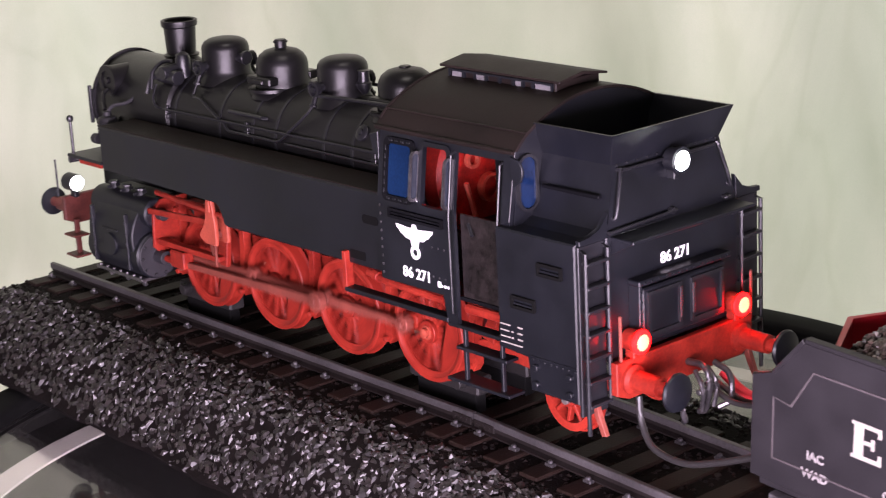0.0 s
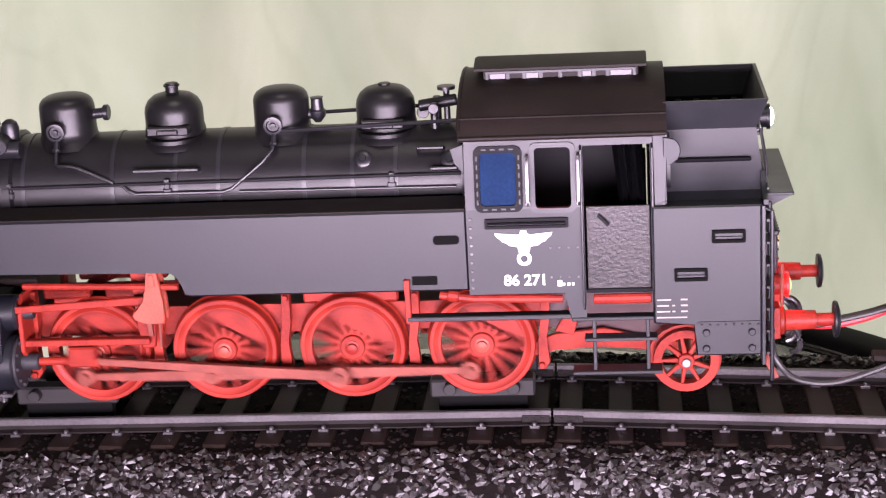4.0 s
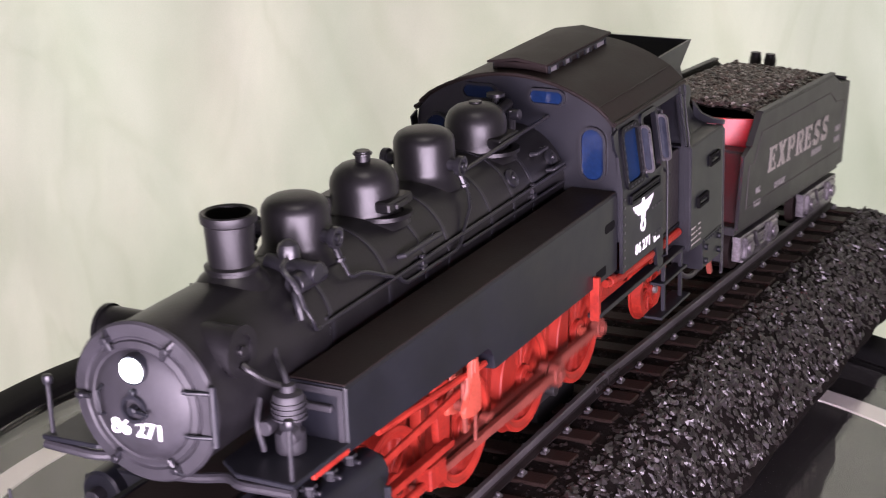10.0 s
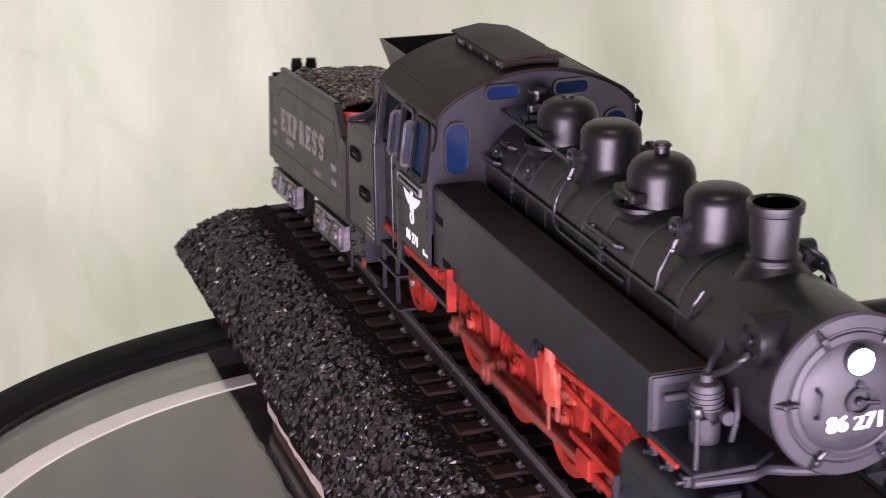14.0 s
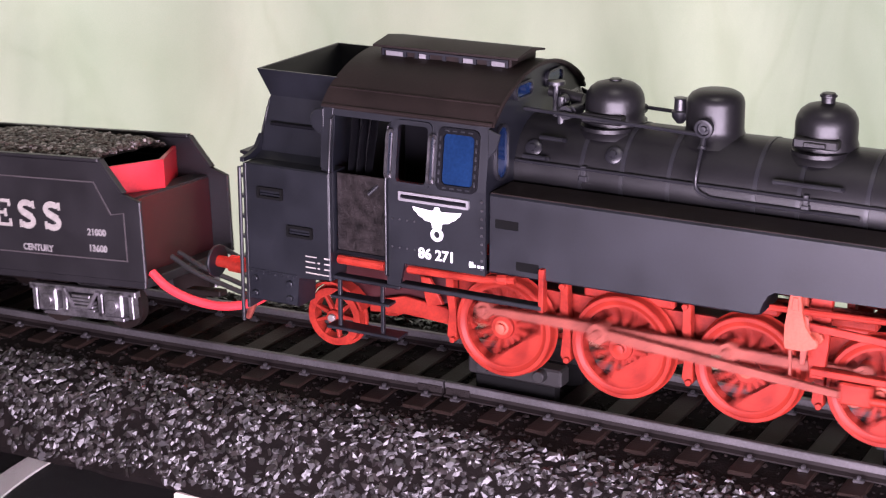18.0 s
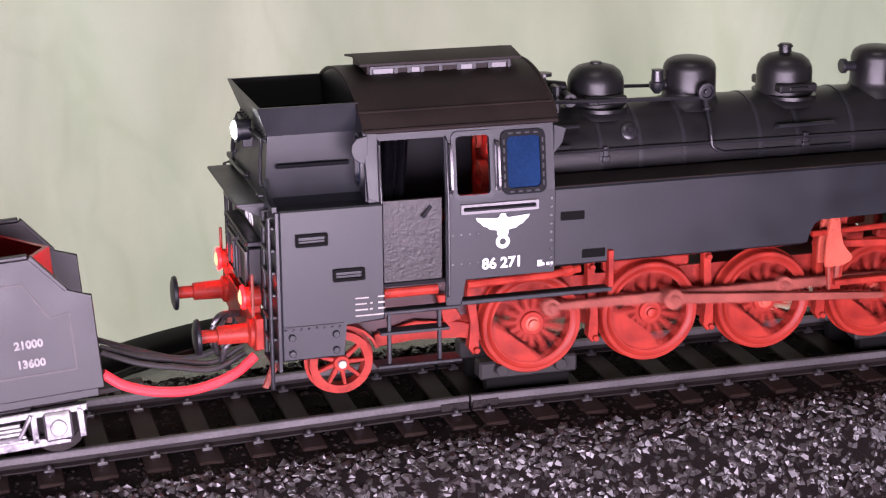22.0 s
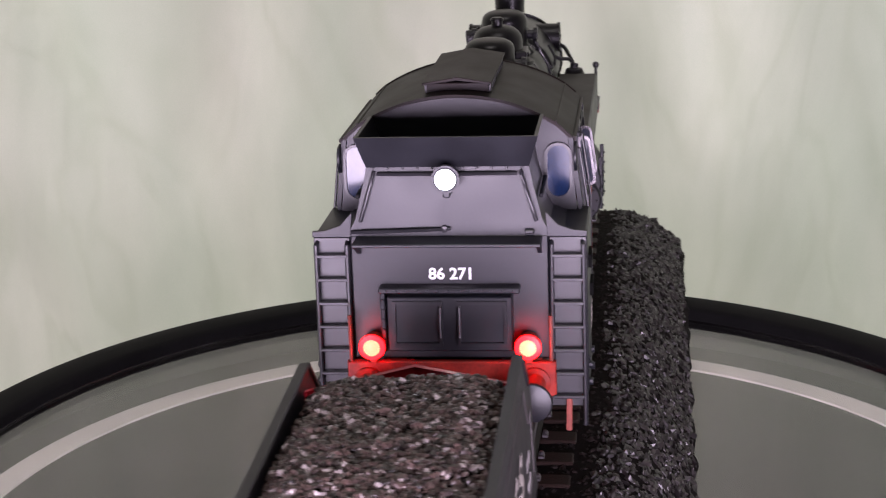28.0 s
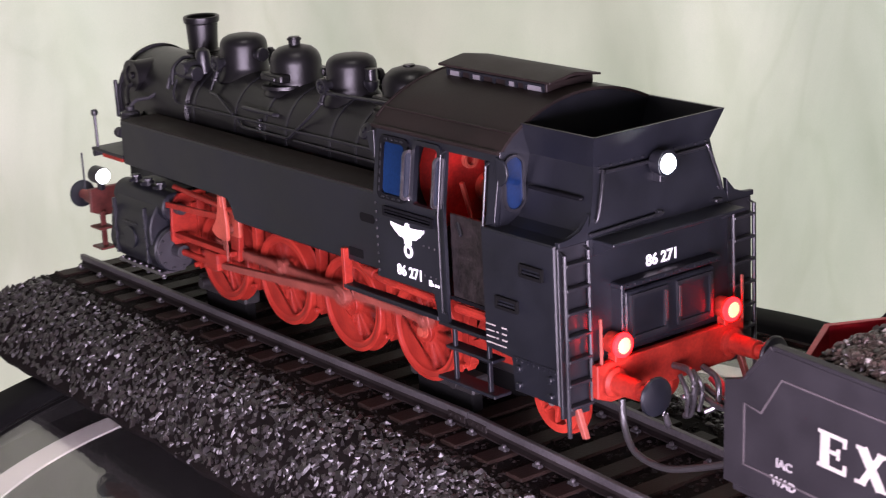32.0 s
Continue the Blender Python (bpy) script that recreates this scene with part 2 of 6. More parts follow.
def turned(bm, p0, p1, profile, seg=24):
    """A body turned on the axis from p0 to p1: profile of (radius, distance along)."""
    m, _ = axes_to(p0, p1)
    rings = []
    for r, h in profile:
        if r < 1e-4:
            rings.append([bm.verts.new(m @ Vector((0, 0, h)))])
        else:
            rings.append([bm.verts.new(m @ Vector((r * math.cos(a), r * math.sin(a), h)))
                          for a in (2 * math.pi * i / seg for i in range(seg))])
    for a, b in zip(rings, rings[1:]):
        for i in range(seg):
            j = (i + 1) % seg
            if len(a) == 1 and len(b) == 1:
                continue
            if len(a) == 1:
                bm.faces.new((a[0], b[i], b[j]))
            elif len(b) == 1:
                bm.faces.new((a[i], a[j], b[0]))
            else:
                bm.faces.new((a[i], a[j], b[j], b[i]))
    return bm


def rod(bm, p0, p1, r, seg=12, edge=0.25):
    L = (Vector(p1) - Vector(p0)).length
    e = min(edge, r * 0.4, L * 0.2)
    return turned(bm, p0, p1, [(0, 0), (r - e, 0), (r, e), (r, L - e), (r - e, L), (0, L)], seg)


def ring(bm, p0, p1, r_in, r_out, seg=24):
    L = (Vector(p1) - Vector(p0)).length
    return turned(bm, p0, p1, [(r_in, 0), (r_out, 0), (r_out, L), (r_in, L), (r_in, 0)], seg)


def pipe(bm, points, r, seg=8):
    """A round pipe along points, with mitred turns and closed ends."""
    pts = [Vector(p) for p in points]
    last = None
    up = Vector((0.13, 0.21, 0.97)).normalized()
    for i, p in enumerate(pts):
        d = (pts[min(i + 1, len(pts) - 1)] - pts[max(i - 1, 0)]).normalized()
        u = d.cross(up)
        if u.length < 0.05:
            u = d.cross(Vector((1, 0, 0)))
        u.normalize()
        v = d.cross(u)
        now = [bm.verts.new(p + r * (math.cos(a) * u + math.sin(a) * v)) for a in (2 * math.pi * k / seg for k in range(seg))]
        if last:
            for k in range(seg):
                bm.faces.new((last[k], last[(k + 1) % seg], now[(k + 1) % seg], now[k]))
        else:
            bm.faces.new(now)
        last = now
    bm.faces.new(last)
    return bm


def bent(points, steps=5):
    """A smooth line through the points."""
    p = [Vector(q) for q in points]
    p = [2 * p[0] - p[1]] + p + [2 * p[-1] - p[-2]]
    out = []
    for i in range(1, len(p) - 2):
        a, b, c, d = p[i - 1:i + 3]
        for k in range(steps):
            t = k / steps
            out.append(0.5 * (2 * b + (c - a) * t + (2 * a - 5 * b + 4 * c - d) * t * t + (3 * b - a - 3 * c + d) * t ** 3))
    return out + [p[-2]]


def plate(bm, outline, a, b, axis="y", bevel=0.0):
    """A flat outline, given in the two other axes, pushed from a to b along an axis."""
    put = {"y": lambda p, h: (p[0], h, p[1]), "x": lambda p, h: (h, p[0], p[1]), "z": lambda p, h: (p[0], p[1], h)}[axis]
    lo = [bm.verts.new(put(p, a)) for p in outline]
    hi = [bm.verts.new(put(p, b)) for p in outline]
    fs = [bm.faces.new(lo), bm.faces.new(hi[::-1])]
    for i in range(len(outline)):
        j = (i + 1) % len(outline)
        fs.append(bm.faces.new((lo[i], hi[i], hi[j], lo[j])))
    if bevel:
        es = [e for f in fs[:2] for e in f.edges]
        bmesh.ops.bevel(bm, geom=es, offset=bevel, segments=1, affect="EDGES")
    return bm


def rounded(x0, x1, z0, z1, r, n=4):
    out = []
    for cx, cz, a0 in ((x1 - r, z1 - r, 0), (x0 + r, z1 - r, 90), (x0 + r, z0 + r, 180), (x1 - r, z0 + r, 270)):
        for k in range(n + 1):
            a = radians(a0 + 90 * k / n)
            out.append((cx + r * math.cos(a), cz + r * math.sin(a)))
    return out


def frame_plate(bm, outer, inner, a, b, axis="y"):
    """A plate with a hole; both outlines have the same number of points."""
    put = {"y": lambda p, h: (p[0], h, p[1]), "x": lambda p, h: (h, p[0], p[1]), "z": lambda p, h: (p[0], p[1], h)}[axis]
    lines = [[bm.verts.new(put(p, h)) for p in o] for o, h in ((outer, a), (outer, b), (inner, b), (inner, a))]
    n = len(outer)
    for k in range(4):
        p, q = lines[k], lines[(k + 1) % 4]
        for i in range(n):
            j = (i + 1) % n
            bm.faces.new((p[i], p[j], q[j], q[i]))
    return bm


def letters(text, size, parent, material, m, name="lettering", label="", bold=0.0, width=0.0):
    """Built-in font as a thin mesh. m: pose of the lettering's middle, in the parent's space, in metres."""
    cu = bpy.data.curves.new(name, "FONT")
    cu.body, cu.size, cu.extrude, cu.offset = text, size * MM, 0.00012, bold * MM
    cu.align_x, cu.align_y, cu.resolution_u = "CENTER", "CENTER", 3
    tmp = bpy.data.objects.new(name, cu)
    scene.collection.objects.link(tmp)
    me = bpy.data.meshes.new_from_object(tmp.evaluated_get(bpy.context.evaluated_depsgraph_get()))
    bpy.data.objects.remove(tmp)
    me.name = name
    me.materials.clear()
    me.materials.append(material)
    ob = new(name, me)
    narrow = width * MM / ob.dimensions.x if width else 1.0
    ob.parent = parent
    ob.matrix_basis = m @ Matrix.Diagonal((narrow, 1, 1, 1))
    if label:
        ob["label"] = label
    return ob


def side_text(x, y, z):
    """Upright lettering on a side that faces +y (y > 0) or -y."""
    return pose(x * MM, y * MM, z * MM, 90, 0, 180 if y > 0 else 0)


# ---- the room ----


def room():
    def slab(name, x0, x1, y0, y1, z0, z1, mat):
        bm = shape()
        box(bm, x0, x1, y0, y1, z0, z1, 0)
        return tagged(part(name, bm, mat, None, smooth=0), kind="structure")

    slab("floor", -1700, 1700, -2200, 1300, -60, 0, FLOORMAT)
    slab("ceiling", -1700, 1700, -2200, 1300, 2400, 2460, WALLMAT)
    bm = shape()
    z0, z1 = LEVEL / MM - 650, LEVEL / MM + 850
    for x0, x1, a, b in ((-1700, -1300, 0, 2400), (1300, 1700, 0, 2400), (-1300, 1300, z1, 2400), (-1300, 1300, 0, max(z0, 0) + 0.001)):
        if b - a > 1:
            box(bm, x0, x1, 1300, 1380, a, b, 0)
    tagged(part("wall_north", bm, WALLMAT, None, smooth=0), kind="structure")
    w = tagged(new("window_1"), "wide white-framed window behind the cloth", kind="structure")
    bm = shape()
    frame_plate(bm, [(-1300, z0), (1300, z0), (1300, z1), (-1300, z1)], [(-1250, z0 + 50), (1250, z0 + 50), (1250, z1 - 50), (-1250, z1 - 50)], 1320, 1370, "y")
    for x in (-430, 430):
        box(bm, x - 22, x + 22, 1325, 1365, z0 + 50, z1 - 50, 2)
    part("window_frame", bm, WALLMAT, w, "white window frame", smooth=0)
    for x0, x1 in ((-1250, -452), (-408, 408), (452, 1250)):
        bm = shape()
        box(bm, x0, x1, 1343, 1347, z0 + 50, z1 - 50, 0)
        part("pane", bm, TABLEGLASS, w, smooth=0).visible_shadow = False
    slab("wall_south", -1700, 1700, -2280, -2200, 0, 2400, WALLMAT)
    slab("wall_west", -1780, -1700, -2200, 1300, 0, 2400, WALLMAT)
    slab("wall_east", 1700, 1780, -2200, 1300, 0, 2400, WALLMAT)


def cloth():
    """A hanging cloth with soft slanting folds, that reaches the floor behind the table."""
    bm = shape()
    nx, nz = 260, 90
    grid = []
    for k in range(nz + 1):
        z = 20 + (1500 - 20) * k / nz
        row = []
        for i in range(nx + 1):
            x = -1150 + 2300 * i / nx
            u = x + 0.35 * (z - 600)
            fold = 1.5 * (9 * math.sin(u / 33 + 1.3 * math.sin(z / 260)) * (0.5 + 0.5 * math.sin(u / 170))
                    + 14 * math.sin(u / 83 + z / 400) + 7 * abs(math.sin(u / 47 + z / 190)) * math.sin(u / 140 + 1))
            wrinkle = 9 * noise.noise(Vector((u / 42, z / 130, 0.3))) + 22 * noise.noise(Vector((x / 210, z / 300, 4.1)))
            bow = 0.00016 * x * x
            row.append(bm.verts.new((x, 600 - bow + fold + wrinkle, z)))
        grid.append(row)
    for a, b in zip(grid, grid[1:]):
        for i in range(nx):
            bm.faces.new((a[i], a[i + 1], b[i + 1], b[i]))
    ob = part("backdrop_cloth", bm, CLOTH, None, smooth=180)
    return tagged(ob, "pale green and cream hanging cloth with soft slanting folds", "backdrop", kind="structure")


GLASS_Z = LEVEL / MM - 57.0


def table():
    cx, cy = -9.0, 3.5
    t = empty("glass_table", "round glass table with black rim and white ring", "table")
    bm = shape()
    rod(bm, (cx, cy, GLASS_Z - 5), (cx, cy, GLASS_Z), 229.6, 160, 0.6)
    g = part("glass_top", bm, TABLEGLASS, t, "clear glass disc", smooth=30)
    g.visible_shadow = False
    bm = shape()
    turned(bm, (cx, cy, 0), (cx, cy, 1), [(229.8, GLASS_Z - 7), (229.8, GLASS_Z + 3.4), (230.6, GLASS_Z + 4.8), (233, GLASS_Z + 6.0), (243, GLASS_Z + 6.8), (247.0, GLASS_Z + 6.0),
                                          (248, GLASS_Z + 2.4), (248.2, GLASS_Z - 6), (246, GLASS_Z - 8), (231, GLASS_Z - 8), (229.8, GLASS_Z - 7)], 160)
    part("rim", bm, RIM, t, "broad black rubber rim", smooth=40)
    bm = shape()
    ring(bm, (cx, cy, GLASS_Z - 26.4), (cx, cy, GLASS_Z - 25.4), 218.5, 231.5, 160)
    part("ring", bm, RING, t, "white ring under the glass")
    bm = shape()
    turned(bm, (cx, cy, 0), (cx, cy, 1), [(0, 0), (205, 0), (205, 30), (150, 60), (150, GLASS_Z - 110), (262, GLASS_Z - 60), (262, GLASS_Z - 30), (258, GLASS_Z - 26.5), (0, GLASS_Z - 26.5)], 96)
    part("table_body", bm, DRUM, t, "black round table body", smooth=30)
    # added band that keeps the bright cloth from showing through the glass
    bm = shape()
    turned(bm, (cx, cy, 0), (cx, cy, 1), [(252, GLASS_Z - 26.4), (256, GLASS_Z - 26.4), (252, GLASS_Z - 8.3), (232, GLASS_Z - 8.3), (232, GLASS_Z - 10), (249, GLASS_Z - 11), (252, GLASS_Z - 26.4)], 128)
    part("cloth_blocker", bm, DRUM, t, "added black band that blocks the cloth below the rim", smooth=30)
    return t

# ---- the scenic base and the track: millimetres, x ahead, y to the left, z up, from the turning axis ----
AX, AY = -78.8, -9.6              # the turning axis in the engine's space
PITCH, ROLL = 0.0256, 0.0091       # the engine's small lean on the base
FOOT = -46.0


def foot(x):
    """Height of the board's thin edge, which dips ahead."""
    return -44.5 - 0.0105 * x



def rail_top(x):
    """Height of the rails: the front piece dips ahead, the rear piece dips behind."""
    return -6.0 - 0.0264 * (x + 19.3) if x > -19.3 else -6.0 + 0.0106 * (x + 19.3)


def bed(x, y):
    """Height of the ballast bed."""
    rag = 2.5 * noise.noise(Vector((x / 14, y / 14, 7.0)))
    dx, dy = min(x + 345, 319 - x), min(y + 75, 93 - y)
    d = min(dx * 0.80, dy) + 0.6 * rag
    top = rail_top(x) - 6.9 - 3.0 * max(0.0, (abs(y - 9.0) - 46) / 14) ** 2 + 0.6 * noise.noise(Vector((x / 9, y / 9, 1.0)))
    return min(top, foot(x) + max(d, 0.0) * 1.3)


def scenic_base():
    b = empty("scenic_base", "long ballasted display board with sloping edges and dark glossy stones", "display base")
    xs = [-345 + 664 * i / 170 for i in range(171)]
    ys = [-75 + 168 * j / 60 for j in range(61)]
    bm = shape()
    top = []
    for i, x in enumerate(xs):
        row = []
        for j, y in enumerate(ys):
            out = i in (0, 170) or j in (0, 60)
            wob = 2.2 * noise.noise(Vector((x / 17, y / 17, 3.0))) if out else 0
            row.append(bm.verts.new((x + (wob if i in (0, 170) else 0), y + (wob if j in (0, 60) else 0), bed(x, y))))
        top.append(row)
    for a, c in zip(top, top[1:]):
        for j in range(60):
            bm.faces.new((a[j], c[j], c[j + 1], a[j + 1]))
    loop = [r[0] for r in top] + top[-1][1:] + [r[60] for r in top[-2::-1]] + top[0][59:0:-1]
    low = [bm.verts.new((v.co.x * 0.996, 9.0 + (v.co.y - 9.0) * 0.985, foot(v.co.x) - 2.5)) for v in loop]
    for i in range(len(loop)):
        j = (i + 1) % len(loop)
        bm.faces.new((loop[i], low[i], low[j], loop[j]))
    bm.faces.new(low)
    part("bed", bm, SOIL, b, smooth=0)

    # loose stones and grit, too many to count
    rng = np.random.default_rng(5)
    ico = bmesh.new()
    bmesh.ops.create_icosphere(ico, subdivisions=1, radius=1.0)
    ico.verts.ensure_lookup_table()
    unit = np.array([v.co[:] for v in ico.verts])
    tri = np.array([[v.index for v in f.verts] for f in ico.faces])
    ico.free()
    # split stones show a flat side: rings of six corners for the flat side, the girdle and the back
    six = [2 * math.pi * k / 6 for k in range(6)]
    chip = np.array([(0.66 * math.cos(a), 0.62, 0.66 * math.sin(a)) for a in six] + [(math.cos(a), 0.1, math.sin(a)) for a in six])
    chip_tri = [(0, k, k + 1) for k in range(1, 5)] + [(k, 6 + k, 6 + (k + 1) % 6) for k in range(6)] + [(k, 6 + (k + 1) % 6, (k + 1) % 6) for k in range(6)]
    chip_tri = np.array(chip_tri + [(6, 6 + k + 1, 6 + k) for k in range(1, 5)])
    def strew(name, label, mat, count, corners, chosen, make):
        """Loose stones as one mesh: corners of one stone and its triangles, a test of the place, and the stone's own shape."""
        verts, faces = [], []
        while len(verts) < count:
            x, y = rng.uniform(-344, 318), rng.uniform(-74, 92)
            if not chosen(x, abs(y - 9.0)):
                continue
            pts, q, put = make(x, y)
            w, a, c, d = q / np.linalg.norm(q)
            rot = np.array([[1 - 2 * (c * c + d * d), 2 * (a * c - d * w), 2 * (a * d + c * w)],
                            [2 * (a * c + d * w), 1 - 2 * (a * a + d * d), 2 * (c * d - a * w)],
                            [2 * (a * d - c * w), 2 * (c * d + a * w), 1 - 2 * (a * a + c * c)]])
            faces.append(corners + 12 * len(verts))
            verts.append((pts @ rot.T) + put)
        me = bpy.data.meshes.new(name)
        me.from_pydata((np.concatenate(verts) * MM).tolist(), [], np.concatenate(faces).tolist())
        me.materials.append(mat)
        st = new(name, me)
        st.parent = b
        tagged(st, label, kind="stuff")

    def split_stone(x, y):
        """A stone on a long slope, bedded with its flat side outwards."""
        r = rng.uniform(1.7, 2.9) * (0.85 if abs(x + 13) > 318 else 1.0)
        side = 1 if y > 9.0 else -1
        p = chip * rng.uniform(0.62, 1.3, (12, 1)) * (rng.uniform(0.75, 1.25), 1.0, rng.uniform(0.6, 1.05)) * r
        p[:6, 1] = 0.55 * r + rng.normal(-0.24, 0.18) * p[:6, 2] + rng.normal(0, 0.26) * p[:6, 0]
        spin = rng.uniform(-0.5, 0.5)
        p = p @ np.array([[math.cos(spin), 0, math.sin(spin)], [0, 1, 0], [-math.sin(spin), 0, math.cos(spin)]])
        if side < 0:
            p = p * (-1, -1, 1)
        q = np.array([1.0, 0, 0, 0]) + rng.normal(size=4) * (0, 0.09, 0.06, 0.22)
        return p, q, (x, y - side * 0.3 * r, bed(x, y) - 0.25 * r)

    def broken_stone(x, y):
        r = rng.uniform(1.7, 2.9)
        side = 1 if y > 9.0 else -1
        p = unit * rng.uniform(0.7, 1.2, (12, 1)) * (rng.uniform(0.6, 0.9), rng.uniform(0.6, 0.9), 1.15) * r
        return p, np.array([1.0, 0, 0, 0]) + rng.normal(size=4) * 0.45, (x, y - side * 0.35 * r, bed(x, y) - 0.3 * r)

    def grit_grain(x, y):
        r = rng.uniform(0.8, 1.7)
        return unit * rng.uniform(0.6, 1.15, (1, 3)) * rng.uniform(0.8, 1.2, (12, 1)) * r, rng.normal(size=4), (x, y, bed(x, y) - 0.35 * r)

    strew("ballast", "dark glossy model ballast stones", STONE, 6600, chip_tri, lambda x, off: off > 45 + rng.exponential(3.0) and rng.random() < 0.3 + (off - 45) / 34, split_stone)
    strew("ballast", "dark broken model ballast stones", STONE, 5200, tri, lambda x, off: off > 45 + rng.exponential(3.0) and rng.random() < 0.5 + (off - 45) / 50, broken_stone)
    strew("grit", "fine dull brown grit between the sleepers", GRIT, 6500, tri, lambda x, off: off < 54 and rng.random() < (0.5 if off < 42 else 1.0), grit_grain)

    bm = shape()
    line = [(x, -73.2 + 0.8 * noise.noise(Vector((x / 9, 2, 2)))) for x in range(-110, 22, 4)]
    back = [(x, -68) for x in range(18, -111, -4)]
    plate(bm, line + back, FOOT - 6, FOOT - 0.5, "z", 0.5)
    part("edge_strip", bm, PLASTER, b, "bare white plaster edge")
    bm = shape()
    plate(bm, rounded(-112, 112, -74, 74, 14), FOOT - 11.0, FOOT - 6.2, "z", 0.6)
    part("plinth", bm, WOODEN, b, "brown wooden plinth under the board")
    return b


def rail_profile():
    return [(-2.6, -5.7), (2.6, -5.7), (2.6, -5.1), (0.6, -4.4), (0.6, -2.7), (-0.6, -2.7), (-0.6, -4.4), (-2.6, -5.1)]


def head_profile():
    return [(-1.2, -2.6), (-0.7, -2.9), (0.7, -2.9), (1.2, -2.6), (1.2, -0.4), (0.9, 0), (-0.9, 0), (-1.2, -0.4)]


def track(x0, x1, yaw, label):
    t = empty("track_section", label, "model track", "track sections on the board")
    z0, z1 = rail_top(x0 + 0.01), rail_top(x1 - 0.01)

    def place(x):
        k = (x - x0) / (x1 - x0)
        return z0 + (z1 - z0) * k, yaw * max(0.0, -19.3 - x)

    for s in (-1, 1):
        up = t
        for name, profile, mat in (("rail", rail_profile(), RAILSIDE), ("rail_head", head_profile(), RAIL)):
            bm = shape()
            ends = []
            for x in (x0, x1):
                z, sway = place(x)
                ends.append([bm.verts.new((x, 9.8 + sway + s * 24 + p, z + q)) for p, q in profile])
            n = len(ends[0])
            for i in range(n):
                j = (i + 1) % n
                bm.faces.new((ends[0][i], ends[1][i], ends[1][j], ends[0][j]))
            bm.faces.new(ends[0])
            bm.faces.new(ends[1][::-1])
            up = part(name, bm, mat, up, smooth=20)
    ties = int((x1 - x0 - 8) / 19.3) + 1
    bm = shape()
    box(bm, -4.6, 4.6, -39.8, 39.8, -5, 0, 0.5)
    clips = {}
    for s in (-1, 1):
        for q in (-1, 1):
            cb = shape()
            box(cb, -2.0, 2.0, s * 24 + q * 3.1, s * 24 + q * 5.4, -0.2, 1.1, 0.3)
            rod(cb, (0, s * 24 + q * 4.3, 0.8), (0, s * 24 + q * 4.3, 2.2), 0.95, 6)
            clips[s, q] = cb
    first = None
    clip_mesh = {}
    for k in range(ties):
        x = x0 + 6 + k * (x1 - x0 - 12) / (ties - 1)
        z, sway = place(x)
        if first is None:
            first = part("sleeper", bm, TIE, t, smooth=0)
            ob = first
        else:
            ob = new("sleeper", first.data)
            ob.parent = t
        ob.location = Vector((x, 9.8 + sway, z - 5.7)) * MM
        for key, cb in clips.items():
            if key not in clip_mesh:
                c = part("rail_clip", cb, WORN, ob)
                c.location = (0, 0, 0)
                clip_mesh[key] = c.data
            else:
                c = new("rail_clip", clip_mesh[key])
                c.parent = ob
    return t


def joiners(t):
    for s in (-1, 1):
        bm = shape()
        for q in (-1, 1):
            box(bm, -31, -20, 9.8 + s * 24 + q * 0.8, 9.8 + s * 24 + q * 1.7, -10.9, -8.0, 0.2)
            box(bm, -18.4, -8, 9.8 + s * 24 + q * 0.8, 9.8 + s * 24 + q * 1.7, -10.9, -8.0, 0.2)
            for x in (-28.5, -25.5, -22.5, -15.5, -12.5, -9.8):
                rod(bm, (x, 9.8 + s * 24 + q * 1.5, -9.4), (x, 9.8 + s * 24 + q * 2.0, -9.4), 0.8, 8)
        part("rail_joiner", bm, RAILSIDE, t, "bolted rail joiner")


def roller_stand(xm):
    """The block with rollers that lifts the driven wheels off the rails; in the engine's space."""
    g = empty("roller_stand", "low dark grey roller block under the driving wheels", "test stand", "roller blocks under the wheels")
    for y in (-13, 13):
        bm = shape()
        box(bm, xm - 20, xm + 20, y - 4, y + 4, -4.0, 3.2, 0.8)
        part("block", bm, GREYMAT, g)
        # added support; its deep black stands for the shadow under the block
        bm = shape()
        box(bm, xm - 17, xm + 17, y - 3, y + 2.4, -14.5, -4.02, 0.4)
        part("foot", bm, HOLE, g, "added black foot in place of the shadow below the block")
        for dx in (-12, 12):
            bm = shape()
            rod(bm, (xm + dx, y + 3.6 if y > 0 else y - 3.6, 0.6), (xm + dx, y + 7.8 if y > 0 else y - 7.8, 0.6), 2.4, 16)
            part("roller", bm, GREYMAT, g)
    return g

# ---- the engine ----
AXLES = (72.9, 24.3, -24.3, -72.9)
CRANK = 9.4


def lean(bm, s, foot=77.0, rate=0.13):
    """Cab sides lean inwards above the waist."""
    for v in bm.verts:
        if v.co.z > foot:
            v.co.y -= s * (v.co.z - foot) * rate


def roof_line(y):
    """Height of the roof's top over the middle line: a shallow arc with steeper shoulders."""
    a = abs(y)
    if a <= 36.0:
        return 118.4 - (64.0 - math.sqrt(64.0 ** 2 - a * a))
    return roof_line(36.0) - (a - 36.0) * 1.05


def arch(y):
    """Underside of the cab roof."""
    return roof_line(y) - 1.2


